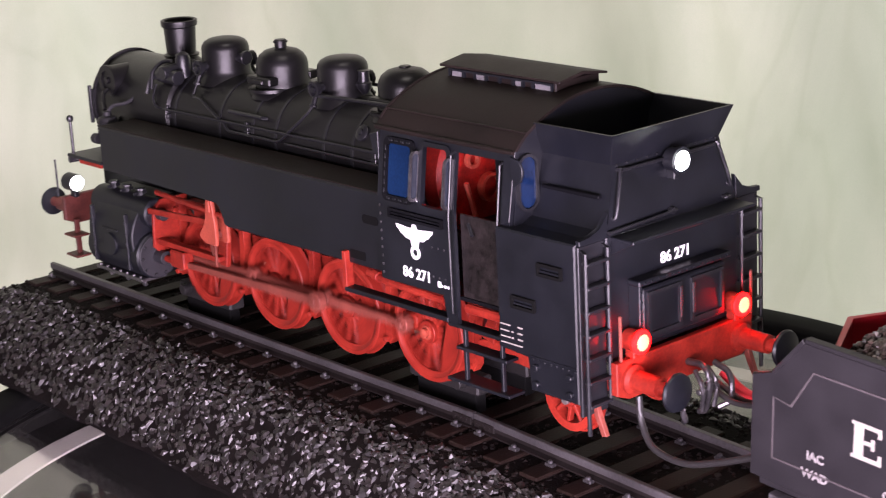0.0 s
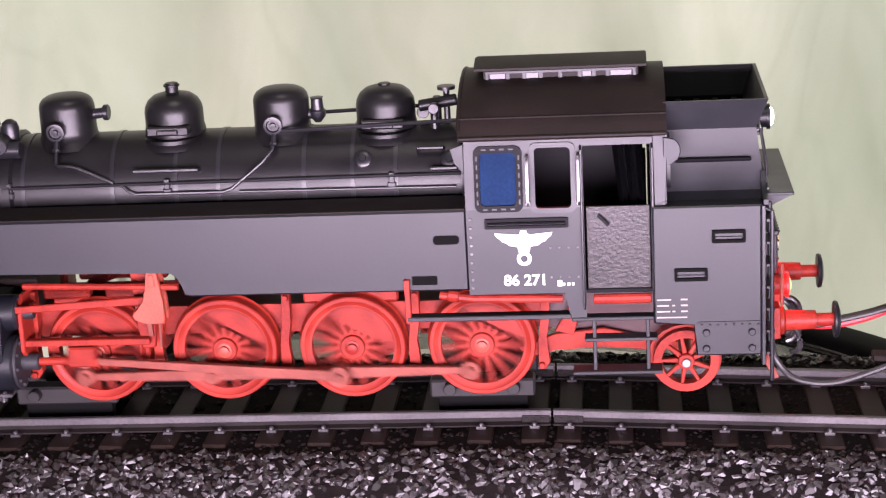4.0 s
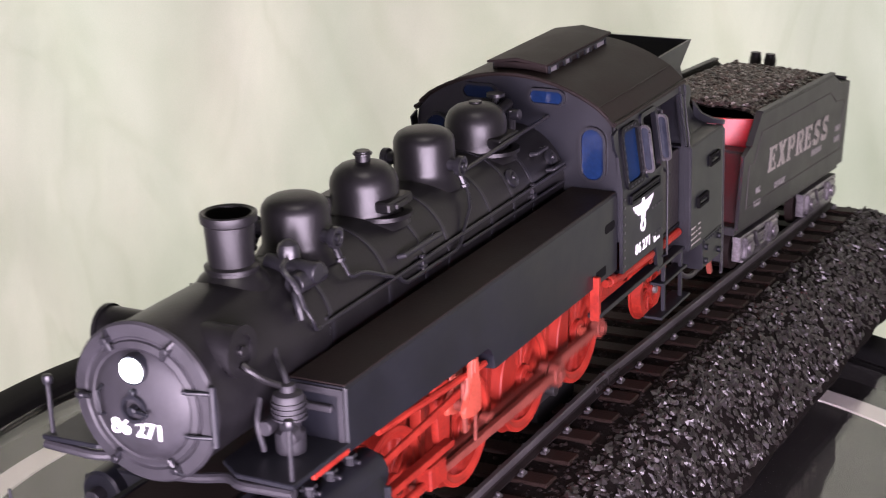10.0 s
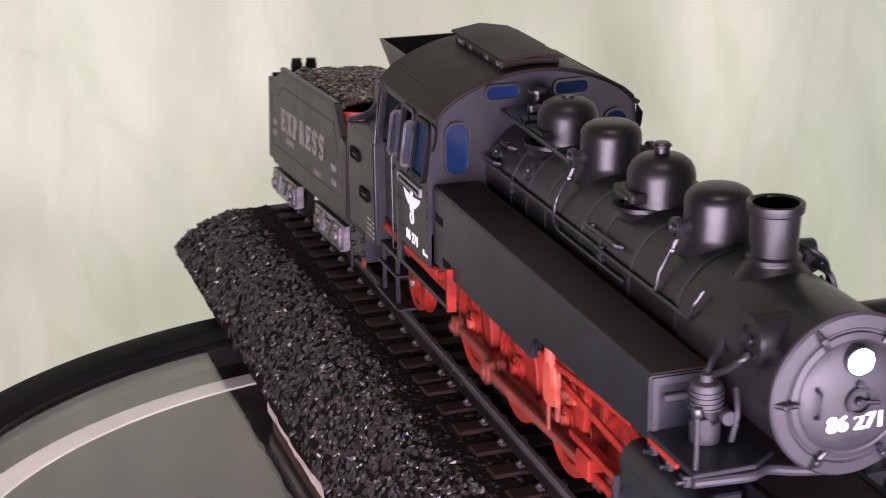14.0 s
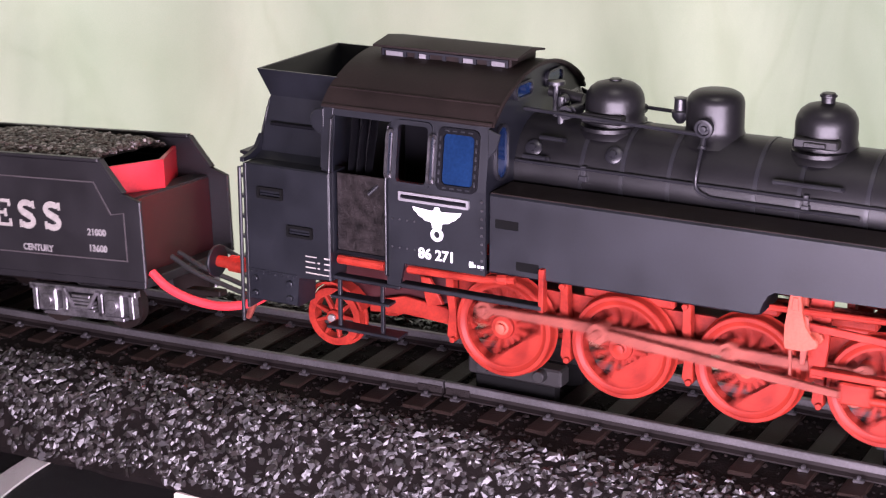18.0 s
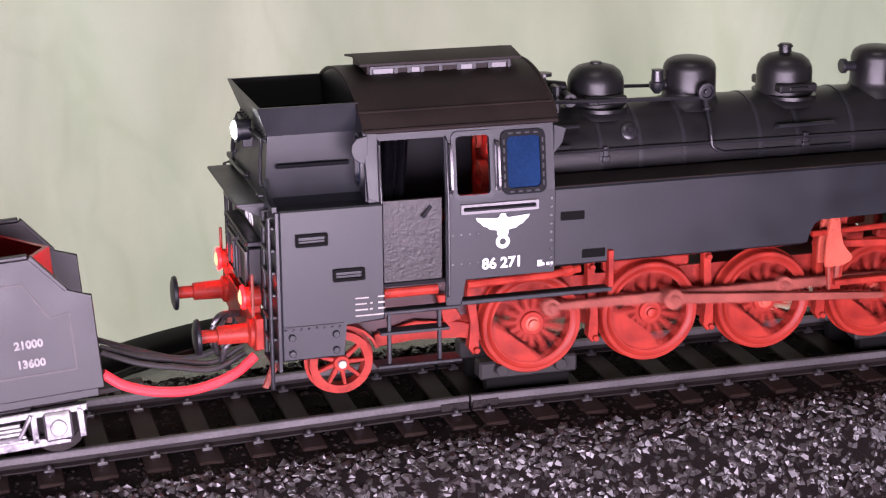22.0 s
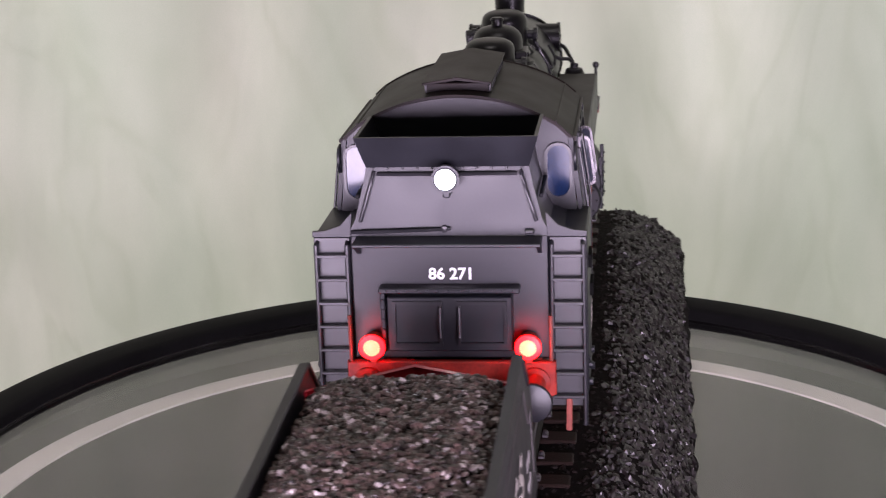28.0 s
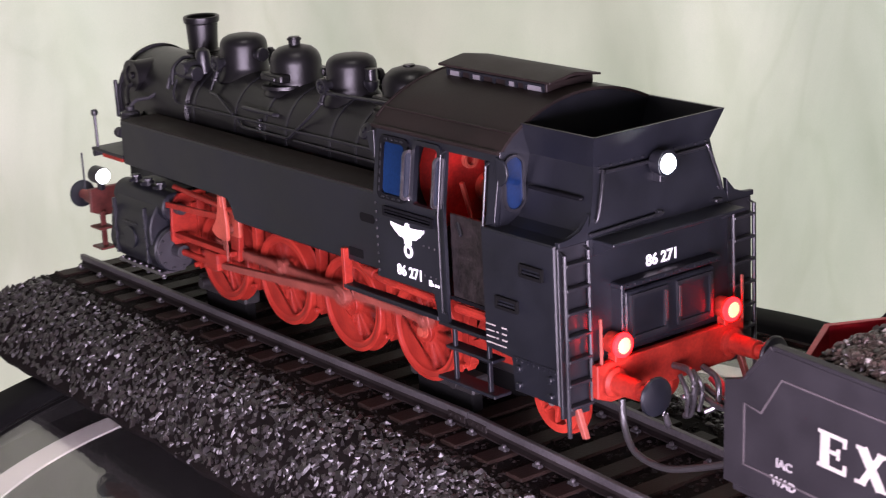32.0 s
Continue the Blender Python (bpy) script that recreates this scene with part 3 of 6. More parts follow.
def driving_wheel(loco, x, s, main):
    y = s * 21.5
    at = (x, y, 20.0)
    bm = shape()
    o, i = y + s * 2.4, y - s * 1.0
    ring(bm, (x, i, 20), (x, o - s * 0.4, 20), 15.6, 18.0, 40)
    rod(bm, (x, i, 20), (x, o + s * 0.9, 20), 4.6, 20)
    seg = [(x + 15.9 * math.sin(a), 20 + 15.9 * math.cos(a)) for a in (radians(-62 + 124 * k / 14) for k in range(15))]
    low = 8.6 if main else 9.6
    seg += [(x + 13.5, 20 + low - 1), (x + 7, 20 + low - 2.0), (x - 7, 20 + low - 2.0), (x - 13.5, 20 + low - 1)]
    plate(bm, seg, y - s * 0.4, y + s * 2.0, "y")
    rod(bm, (x, y, 20 - CRANK), (x, o + s * 0.6, 20 - CRANK), 3.5, 16)
    w = part("driving_wheel", bm, RED, loco, "red spoked driving wheel with counterweight", at=at)
    bm = shape()
    turned(bm, (x, y - s * 3.2, 20), (x, y + s * 3, 20), [(15.8, 0), (20.6, 0), (20.8, 0.5), (20.1, 1.2), (20.0, 1.6), (19.9, 5.5), (19.5, 6.0), (18.2, 6.0),
                                                         (17.8, 5.6), (15.8, 5.0), (15.8, 0)], 48)
    part("tyre", bm, RED, w, "red painted tyre", at=at)
    bm = shape()
    turned(bm, (x, o, 20), (x, o + s * 3, 20), [(0, 0), (2.9, 0), (2.9, 1.2), (2.0, 1.4), (2.0, 2.8), (1.2, 3.1), (0, 3.1)], 12)
    part("axle_nut", bm, RED if main else CASTING, w, "pale red axle nut" if not main else "red axle cap", at=at)
    spokes(w, 15, 4.0, 16.2, (1.15, 0.75), -0.9 * s, 1.5 * s)
    bm = shape()
    rod(bm, (x, o, 20 - CRANK), (x, s * 31.5 if not main else s * 35.5, 20 - CRANK), 1.7, 12)
    part("crank_pin", bm, BRIGHT_ROD, w, "reddened steel crank pin", at=at)
    return w


def spokes(wheel, count, r0, r1, widths, y0, y1):
    """Spokes, each a piece of its own, round the wheel's middle."""
    bm = shape()
    plate(bm, [(-widths[0], r0), (widths[0], r0), (widths[1], r1), (-widths[1], r1)], y0, y1, "y", 0.25)
    bmesh.ops.scale(bm, vec=(MM, MM, MM), verts=bm.verts)
    bmesh.ops.recalc_face_normals(bm, faces=bm.faces)
    me = bpy.data.meshes.new("spoke")
    bm.to_mesh(me)
    bm.free()
    me.materials.append(RED)
    for k in range(count):
        ob = new("spoke", me)
        ob.parent = wheel
        ob.rotation_euler = (0, 2 * math.pi * (k + 0.25) / count, 0)


def side_rod(loco, s):
    at = (0, s * 28.0, 20.0)
    y0, y1 = s * 26.8, s * 29.4
    bm = shape()
    prof = [(-74.5, 18.7), (-50, 18.3), (-27, 18.0), (0, 18.3), (27, 18.0), (50, 18.3), (74.5, 18.7),
            (74.5, 21.3), (50, 21.7), (27, 22.0), (0, 21.7), (-27, 22.0), (-50, 21.7), (-74.5, 21.3)]
    plate(bm, prof, y0, y1, "y", 0.4)
    for x in AXLES:
        rod(bm, (x, y0 - s * 0.4, 20), (x, y1 + s * 0.5, 20), 3.6, 16)
        rod(bm, (x, y1, 20), (x, y1 + s * 1.5, 20), 2.0, 8)
    return part("coupling_rod", bm, BRIGHT_ROD, loco, "long steel coupling rod", at=at)


ROD_LENGTH = 96.0


def main_rod(loco, s):
    at = (-24.3, s * 32.4, 20.0)
    bm = shape()
    x0 = -24.3
    plate(bm, [(x0, 17.9), (x0 + 20, 18.2), (x0 + ROD_LENGTH, 18.7), (x0 + ROD_LENGTH, 21.3), (x0 + 20, 21.8), (x0, 22.1)], s * 31.2, s * 33.4, "y", 0.4)
    rod(bm, (x0, s * 30.6, 20), (x0, s * 34.2, 20), 4.1, 16)
    rod(bm, (x0 + ROD_LENGTH, s * 30.8, 20), (x0 + ROD_LENGTH, s * 34, 20), 3.0, 14)
    m = part("main_rod", bm, BRIGHT_ROD, loco, "long steel main rod", at=at)
    at2 = (x0 + ROD_LENGTH, s * 32.4, 20.0)
    bm = shape()
    xc = x0 + ROD_LENGTH
    box(bm, xc - 5, xc + 6, s * 29.6, s * 35.2, 18.2, 26, 0.6)
    rod(bm, (xc + 5, s * 32.4, 20), (xc + 34, s * 32.4, 20), 1.5, 12)
    c = part("crosshead", bm, RED, loco, "red crosshead with its piston rod", at=at2)
    return m, c


def small_wheel(loco, x, s):
    y, z, R = s * 22.5, 12.0, 12.0
    bm = shape()
    ring(bm, (x, y - s * 2, z), (x, y + s * 2, z), 9.0, R, 36)
    ring(bm, (x, y - s * 3, z), (x, y - s * 2, z), 9.0, R + 1.2, 36)
    rod(bm, (x, y - s * 2, z), (x, y + s * 3.2, z), 3.0, 16)
    w = part("carrying_wheel", bm, RED, loco, "small red spoked carrying wheel", at=(x, y, z))
    spokes(w, 9, 2.4, 9.6, (0.9, 0.6), -1.0 * s, 1.4 * s)
    bm = shape()
    rod(bm, (x, y + s * 3, z), (x, y + s * 4.6, z), 1.7, 8)
    part("axle_cap", bm, STEEL, w, "bright axle end", at=(x, y, z))
    return w


def bird_badge(loco, x, y, z):
    """A plain white spread-winged shape over a ring."""
    s = 1 if y > 0 else -1
    bm = shape()
    half = [(0, 3.6), (1.0, 3.4), (1.3, 2.3), (2.2, 1.9), (10.2, 2.6), (9.6, 1.2), (8.6, 0.6), (7.6, -0.6), (6.2, -1.1), (5.0, -2.1), (3.4, -2.3),
            (2.2, -2.6), (1.9, -4.6), (0, -5.0)]
    out = half + [(-a, b) for a, b in half[-2:0:-1]]
    plate(bm, [(x + a, z + b) for a, b in out], y, y + s * 0.25, "y")
    ring(bm, (x, y, z - 7.0), (x, y + s * 0.25, z - 7.0), 1.3, 2.6, 20)
    part("badge", bm, WHITE, loco, "plain white spread-wing emblem over a ring", smooth=0)


def cab_side(loco, s):
    """Side sheet with two windows and the doorway, its frames, rails and lettering."""
    y0, y1 = s * 41.6, s * 43.0
    bm = shape()
    xs = [-141, -136, -112.5, -108.5, -95.5, -90.5, -75, -71]
    zs = [46, 77.5, 99, 103.6]
    for i in range(7):
        for k in range(3):
            a, b = xs[i], xs[i + 1]
            if (a, b) == (-136, -112.5) and k < 2:
                continue
            if (a, b) in ((-108.5, -95.5), (-90.5, -75)) and k == 1:
                continue
            box(bm, a, b, y0, y1, zs[k], zs[k + 1], 0)
    bmesh.ops.remove_doubles(bm, verts=bm.verts, dist=0.01)
    plate(bm, [(-112.5, 36), (-107, 36), (-105, 46), (-112.5, 46)], y0, y1, "y")
    lean(bm, s)
    part("cab_side", bm, BLACK, loco, "matt black cab side sheet", smooth=20)

    # framed blue pane ahead, open sliding pane behind it
    bm = shape()
    frame_plate(bm, rounded(-91.4, -74.4, 76.7, 99.9, 2.6), rounded(-89.2, -76.4, 78.9, 97.6, 1.8), y0 + s * 0.2, y1 + s * 0.9)
    lean(bm, s)
    f = part("window_frame", bm, TRIM, loco, "black riveted window frame", smooth=20)
    bm = shape()
    plate(bm, rounded(-90, -75.5, 78, 98.5, 1.4), y1 - s * 0.6, y1 - s * 0.1, "y")
    lean(bm, s)
    part("pane", bm, BLUEGLASS, f, "blue tinted window pane", smooth=20)
    bm = shape()
    for k in range(6):
        for x in (-90.3, -75.5):
            box(bm, x - 0.35, x + 0.35, y1 + s * 0.6, y1 + s * 1.1, 79.4 + k * 3.1, 81.2 + k * 3.1, 0.1)
    for k in range(4):
        for z in (77.8, 98.8):
            box(bm, -88.6 + k * 3.2, -86.8 + k * 3.2, y1 + s * 0.6, y1 + s * 1.1, z - 0.35, z + 0.35, 0.1)
    lean(bm, s)
    part("rivets", bm, BLACK, f)
    bm = shape()
    frame_plate(bm, rounded(-110, -94, 76.0, 100.6, 2.4), rounded(-108.3, -95.7, 77.7, 98.9, 1.5), y0 + s * 0.2, y1 + s * 0.8)
    lean(bm, s)
    part("window_frame", bm, BLACK, loco, "black frame of the open side window", smooth=20)
    for x in (-93.2, -111.0):
        bm = shape()
        ends = sorted((y1 - s * 0.2, y1 + s * 4.4))
        frame_plate(bm, rounded(ends[0], ends[1], 79, 97, 2.0), rounded(ends[0] + 0.9, ends[1] - 0.9, 80, 96, 1.3), x - 0.45, x + 0.45, "x")
        box(bm, x - 0.9, x + 0.9, y1, y1 + s * 1.2, 78.6, 80.4, 0.2)
        lean(bm, s)
        wd = part("wind_deflector", bm, WORN, loco, "upright glazed wind deflector with bright edges")
        bm = shape()
        plate(bm, rounded(ends[0] + 0.8, ends[1] - 0.8, 79.9, 96.1, 1.3), x - 0.15, x + 0.15, "x")
        lean(bm, s)
        part("pane", bm, GREYGLASS, wd, "small tinted pane", smooth=20)
    # slotted rail under the windows
    bm = shape()
    frame_plate(bm, rounded(-107, -77.5, 70.6, 74.2, 0.5), rounded(-106, -78.5, 71.6, 73.2, 0.3), y1, y1 + s * 1.1)
    pr = part("nameplate_rail", bm, PALEGREY if s < 0 else TRIM, loco, "empty slotted plate rail")
    bm = shape()
    rod(bm, (-106, y1 + s * 0.5, 72.4), (-78.5, y1 + s * 0.5, 72.4), 0.45, 8)
    part("rod", bm, TRIM, pr)
    # rivet rows
    bm = shape()
    for k in range(9):
        rod(bm, (-72.4, y1, 48.5 + 3.2 * k), (-72.4, y1 + s * 0.45, 48.5 + 3.2 * k), 0.55, 6)
    part("rivet_row", bm, WORN, loco, "row of small worn rivets")
    bm = shape()
    for k in range(4):
        rod(bm, (-110 + 3.2 * k, y1, 63), (-110 + 3.2 * k, y1 + s * 0.4, 63), 0.4, 6)
        rod(bm, (-110 + 3.2 * k, y1, 52), (-110 + 3.2 * k, y1 + s * 0.4, 52), 0.4, 6)
    part("rivet_row", bm, WORN, loco, "row of small worn rivets")
    # half door and grab rails
    bm = shape()
    plate(bm, [(-135.6, 46.5), (-113.2, 46.5), (-113.2, 77), (-135.6, 77)], s * 39.6, s * 40.6, "y", 0.2)
    d = part("cab_door", bm, DOORMAT, loco, "low worn brown cab door")
    bm = shape()
    pipe(bm, [(-117.5, s * 40.6, 74), (-121, s * 42.2, 70.5)], 0.7, 8)
    part("handle", bm, PIPE, d, "black door handle")
    for x in (-111.9, -136.6):
        bm = shape()
        pipe(bm, [(x, y1, 40), (x, y1 + s * 1.8, 41), (x, y1 + s * 1.8, 76), (x, y1 + s * 1.4 - s * 2.2, 98), (x, y1 - s * 3, 99)], 0.45, 8)
        part("grab_rail", bm, PIPE, loco, "slim worn upright grab rail")
    # open upper leaf folded out at the doorway's rear
    bm = shape()
    plate(bm, [(-137.2, 77.5), (-141.2, 79), (-142.2, 103), (-136.8, 103.5)], y0, y1 + s * 0.6, "y", 0.2)
    lean(bm, s)
    part("door_post", bm, BLACK, loco, "rear door post sheet")
    bird_badge(loco, -91.0, y1 + s * 0.03, 66.2)
    letters("86 271", 5.6, loco, WHITE, side_text(-91.2, y1 + s * 0.1, 51.0), "running_number", "white running number 86 271", 0.12)
    bm = shape()
    sx = 1 if s > 0 else -1
    for k, w in enumerate((1.6, 0.9, 1.1, 0.8)):
        x = -102.5 - 0 if s > 0 else -77.5
        box(bm, x - sx * (k * 1.7), x - sx * (k * 1.7 + w), y1, y1 + s * 0.2, 48.8 if k else 48.6, 49.8 if k else 50.8, 0)
    part("small_lettering", bm, WHITE, loco, "small white bars of lettering", smooth=0)


def tank(loco, s):
    a, b = s * 22.5, s * 41.0
    out = [(-70.8, 47), (31, 47), (33.6, 47.6), (34.3, 52), (35.4, 55.4), (38, 57), (126, 57), (126, 77), (-70.8, 77)]
    bm = shape()
    plate(bm, out, a, b, "y", 0.7)
    t = part("side_tank", bm, BLACK, loco, "long matt black side water tank")
    # flat plates: the slots' inner darkness is put into black colour
    for x0, x1, z in ((-68, -58.6, 66.2), (-59.4, -50.2, 51.2)):
        bm = shape()
        plate(bm, rounded(x0, x1, z - 1.7, z + 1.7, 1.4 if z > 60 and s > 0 else 0.4), b - s * 0.5, b + s * 0.08, "y")
        part("slot_patch", bm, HOLE, t, "flat black plate for the dark of a foot slot", smooth=0)
    bm = shape()
    box(bm, -70.4, 125.4, s * 22.7, s * 40.4, 76.9, 77.5, 0.2)
    part("tank_lid", bm, ROOF, t, "flat dark brown tank top")
    # recess and bracket on the front end
    bm = shape()
    frame_plate(bm, rounded(s * 24 if s > 0 else -40.4, s * 40.4 if s > 0 else -24, 57.6, 76.4, 0.4), rounded(s * 26 if s > 0 else -38.6, s * 38.6 if s > 0 else -26, 59.6, 74.4, 0.4), 126, 126.8, "x")
    box(bm, 126, 128, s * 28, s * 37, 69.5, 71.5, 0.3)
    part("front_sheet", bm, SMOKE, t, "framed front end of the tank")


def dome(loco, x, kind):
    bm = shape()
    if kind == "sand":
        prof = [(0, -3), (13.5, -3), (11.8, -0.4), (10.7, 1.2), (10.5, 3), (10.4, 12.0), (10.0, 13.6), (9.0, 15.0), (7.0, 16.1), (4, 16.7), (0, 16.9)]
        turned(bm, (x, 0, 98.6), (x, 0, 130), prof, 40)
        d = part("sand_dome", bm, BOILER, loco, "black drum-shaped sand dome with a rounded top")
        bm = shape()
        if x > 40:
            rod(bm, (x - 9, 0, 107), (x - 14.5, 0, 107.5), 2.0, 12)
            rod(bm, (x - 14, 0, 107.5), (x - 16, 0, 107.5), 3.0, 14)
        else:
            turned(bm, (x - 13.5, 0, 101), (x - 13.5, 0, 112), [(0, 0), (1.2, 0.2), (3.0, 2.4), (3.2, 4.6), (2.4, 5.2), (2.2, 9.2), (2.6, 9.6), (1.8, 9.8), (0, 9.8)], 16)
            rod(bm, (x - 12, 0, 104.4), (x - 8, 0, 104.4), 2.0, 12)
        for s in (-1, 1):
            rod(bm, (x + 1, s * 8, 104), (x + 1, s * 13.2, 103.7), 2.2, 12)
            turned(bm, (x + 1, s * 13.0, 103.7), (x + 1, s * 17, 103.5), [(0, 0), (3.3, 0), (3.4, 0.5), (3.4, 2.0), (2.5, 2.1), (2.2, 1.2), (1.2, 1.2), (1.0, 2.3), (0, 2.4)], 18)
            rod(bm, (x + 1, s * 13.6, 101), (x + 1, s * 15.6, 96.6), 1.1, 8)
            rod(bm, (x + 1, s * 15.2, 97.6), (x + 1, s * 15.6, 96.4), 1.6, 8)
        part("sand_valve", bm, PIPE, d, "sanding valves and pipes")
        return d
    prof = [(0, -4), (14.5, -4), (13.6, -1.5), (11.6, 0.0), (11.4, 2), (11.0, 3.5), (11.0, 9.0), (10.6, 11.0), (9.4, 13.2), (7.2, 14.9), (4.0, 15.8), (2.4, 16), (0, 16.1)]
    turned(bm, (x, 0, 98.6), (x, 0, 130), prof, 40)
    d = part("steam_dome", bm, BOILER, loco, "black bell-shaped dome with a flared foot")
    bm = shape()
    if kind == "steam":
        rod(bm, (x, 0, 114), (x, 0, 118.0), 2.5, 14)
        rod(bm, (x, 0, 116.6), (x, 0, 117.4), 3.1, 14)
    else:
        rod(bm, (x, 0, 114), (x, 0, 115.2), 2.4, 14)
    part("cap", bm, BOILER, d)
    for s in (-1, 1):
        bm = shape()
        box(bm, x - 8, x + 8, s * 8, s * 13.2, 100.5, 104.0, 0.6)
        box(bm, x - 4, x + 4, s * 12, s * 14.0, 101, 103, 0.4)
        ring(bm, (x, s * 6, 97.6), (x, s * 6, 99.0), 7, 10, 24)
        part("step", bm, BOILER, d, "small step bracket on the dome")
    return d


def engine():
    loco = empty("tank_locomotive", "black model tank engine with red wheels, lit lamps and white lettering", "model locomotive")
    # boiler and smokebox
    bm = shape()
    turned(bm, (-72, 0, 79.6), (160, 0, 79.6), [(0, 0), (20.0, 0), (20.0, 172), (0, 172)], 64)
    boiler = part("boiler", bm, BOILER, loco, "satin black boiler barrel")
    for x in (96, 62, 38, 22, -10, -28, -44):
        bm = shape()
        ring(bm, (x - 0.8, 0, 79.6), (x + 0.8, 0, 79.6), 19.6, 20.3, 64)
        part("boiler_band", bm, PIPE, boiler)
    bm = shape()
    turned(bm, (100, 0, 79.8), (160, 0, 79.8), [(0, 0), (20.2, 0), (21.6, 1), (21.8, 57), (21.6, 60), (0, 60)], 64)
    sb = part("smokebox", bm, BOILER, loco, "black smokebox")
    bm = shape()
    turned(bm, (159.5, 0, 79.8), (170, 0, 79.8), [(0, 0), (22.8, 0), (22.9, 1.4), (22.2, 2.2), (19.0, 2.5), (18.4, 1.9), (17.9, 1.9), (17.6, 2.6), (16.0, 3.1), (15.4, 2.8), (15.0, 3.2), (13, 4.2), (9, 5.2), (5, 5.7), (0, 5.9)], 64)
    door = part("smokebox_door", bm, SMOKE, sb, "round dished smokebox door")
    for k in range(1, 6):
        bm = shape()
        a = radians(60 * k)
        c, d = math.cos(a), math.sin(a)
        pipe(bm, [(161.5, 21.8 * c, 79.8 + 21.8 * d), (163.4, 20 * c, 79.8 + 20 * d), (163.2, 16.4 * c, 79.8 + 16.4 * d)], 0.85, 8)
        rod(bm, (161.5, 19.6 * c, 79.8 + 19.6 * d), (164.6, 19.6 * c, 79.8 + 19.6 * d), 1.15, 8)
        part("door_clamp", bm, PIPE, sb)
    for z in (73.5, 86):
        bm = shape()
        pipe(bm, [(163.6, 14.2, z), (163.3, 17, z), (161.4, 22.8, z)], 0.6, 8)
        part("hinge_strap", bm, BLACK, sb, "door hinge strap")
    bm = shape()
    rod(bm, (162.0, 22.6, 71), (162.0, 22.6, 88.5), 1.0, 8)
    part("hinge_pin", bm, BLACK, sb)
    bm = shape()
    pipe(bm, [(164.2, -11.5, 76), (166.2, -11.5, 76.6), (166.2, -11.5, 83.4), (164.2, -11.5, 84)], 0.6, 8)
    part("door_handle", bm, BLACK, sb, "upright door handle")
    bm = shape()
    ring(bm, (165.6, 0, 79.8), (166.6, 0, 79.8), 3.0, 4.0, 20)
    pipe(bm, [(166.6, 0, 79.8), (167.4, 5.2, 79.4)], 0.6, 6)
    rod(bm, (165, 0, 79.8), (167.8, 0, 79.8), 1.3, 10)
    part("door_wheel", bm, BLACK, sb, "small locking wheel with a lever")
    bm = shape()
    rod(bm, (165, 0, 84.5), (167.2, 0, 84.5), 1.0, 10)
    part("lamp_bracket", bm, BLACK, sb)
    letters("86 271", 6.2, loco, WHITE, pose(0.1651, 0, 0.0735, 90, 0, 90), "running_number", "white number 86 271 on the smokebox door", 0.14)
    bm = shape()
    rod(bm, (160, 0, 90.7), (165.9, 0, 90.7), 4.2, 20)
    hl = part("headlamp", bm, BLACK, loco, "round lit headlamp over the smokebox door")
    bm = shape()
    turned(bm, (165.8, 0, 90.7), (170, 0, 90.7), [(3.6, 0), (3.1, 0.7), (1.9, 1.2), (0, 1.4)], 20)
    part("lens", bm, WHITELIGHT, hl, "glowing white lens")
    # cross drum ahead of the chimney
    bm = shape()
    rod(bm, (146.5, -21.6, 92.4), (146.5, 21.6, 92.4), 6.6, 32, 0.5)
    for s in (-1, 1):
        ring(bm, (146.5, s * 21.0, 92.4), (146.5, s * 22.4, 92.4), 4.6, 7.2, 28)
        rod(bm, (146.5, s * 21.4, 92.4), (146.5, s * 22.8, 92.4), 1.6, 12)
        pipe(bm, bent([(146.5, s * 22, 88.5), (146.5, s * 24.4, 87), (144, s * 26.5, 84), (139.5, s * 28.6, 81)]), 1.0, 8)
    part("feedwater_drum", bm, BOILER, loco, "black drum laid across the smokebox top")
    # chimney
    bm = shape()
    turned(bm, (116.5, 0, 98), (116.5, 0, 130), [(0, 0), (11.5, 0), (9.5, 3.0), (7.6, 4.6), (7.4, 5.4), (7.9, 5.6), (7.9, 6.4), (6.6, 7.0), (6.7, 9), (7.2, 18.6), (8.0, 19.2), (8.2, 20.6),
                                                 (8.2, 21.7), (7.6, 22.0), (6.6, 21.6), (6.2, 18), (5.8, 6), (0, 6)], 40)
    part("chimney", bm, BOILER, loco, "tall tapered black chimney with a lip")
    bm = shape()
    turned(bm, (101.5, 9.5, 97), (101.5, 9.5, 118), [(0, 0), (3.4, 0), (3.4, 8), (2.8, 10), (1.2, 11.2), (0, 11.4)], 20)
    rod(bm, (103, 3, 101), (103, 20, 100), 3.0, 14)
    rod(bm, (96, 16, 98), (110, 16, 98), 3.2, 14)
    pipe(bm, bent([(110, 16, 98), (114, 19, 96), (115, 21.2, 90)]), 1.1, 8)
    pipe(bm, bent([(107, 12, 104), (112, 14, 103), (113, 18.5, 99), (112, 20.5, 92)]), 0.9, 8)
    part("turbo_generator", bm, PIPE, loco, "small generator with steam pipes by the chimney")
    dome(loco, 81.8, "sand")
    dome(loco, 40.8, "steam")
    dome(loco, -0.2, "sand")
    dome(loco, -39.4, "feed")
    # whistle and valves before the cab
    for y in (-7, 5):
        bm = shape()
        rod(bm, (-58, y, 97), (-58, y, 108), 1.5, 10)
        rod(bm, (-58, y, 106), (-58, y + 3.5, 106.5), 2.0, 12)
        part("steam_valve", bm, PIPE, loco, "small upright steam valve")
    bm = shape()
    rod(bm, (-62, -3, 99), (-62, -3, 112), 1.2, 10)
    turned(bm, (-62, -3, 111.4), (-62, -3, 114), [(0, 0), (3.4, 0), (3.4, 1.2), (0, 1.6)], 18)
    part("whistle", bm, PIPE, loco, "whistle with a flat cap")
    bm = shape()
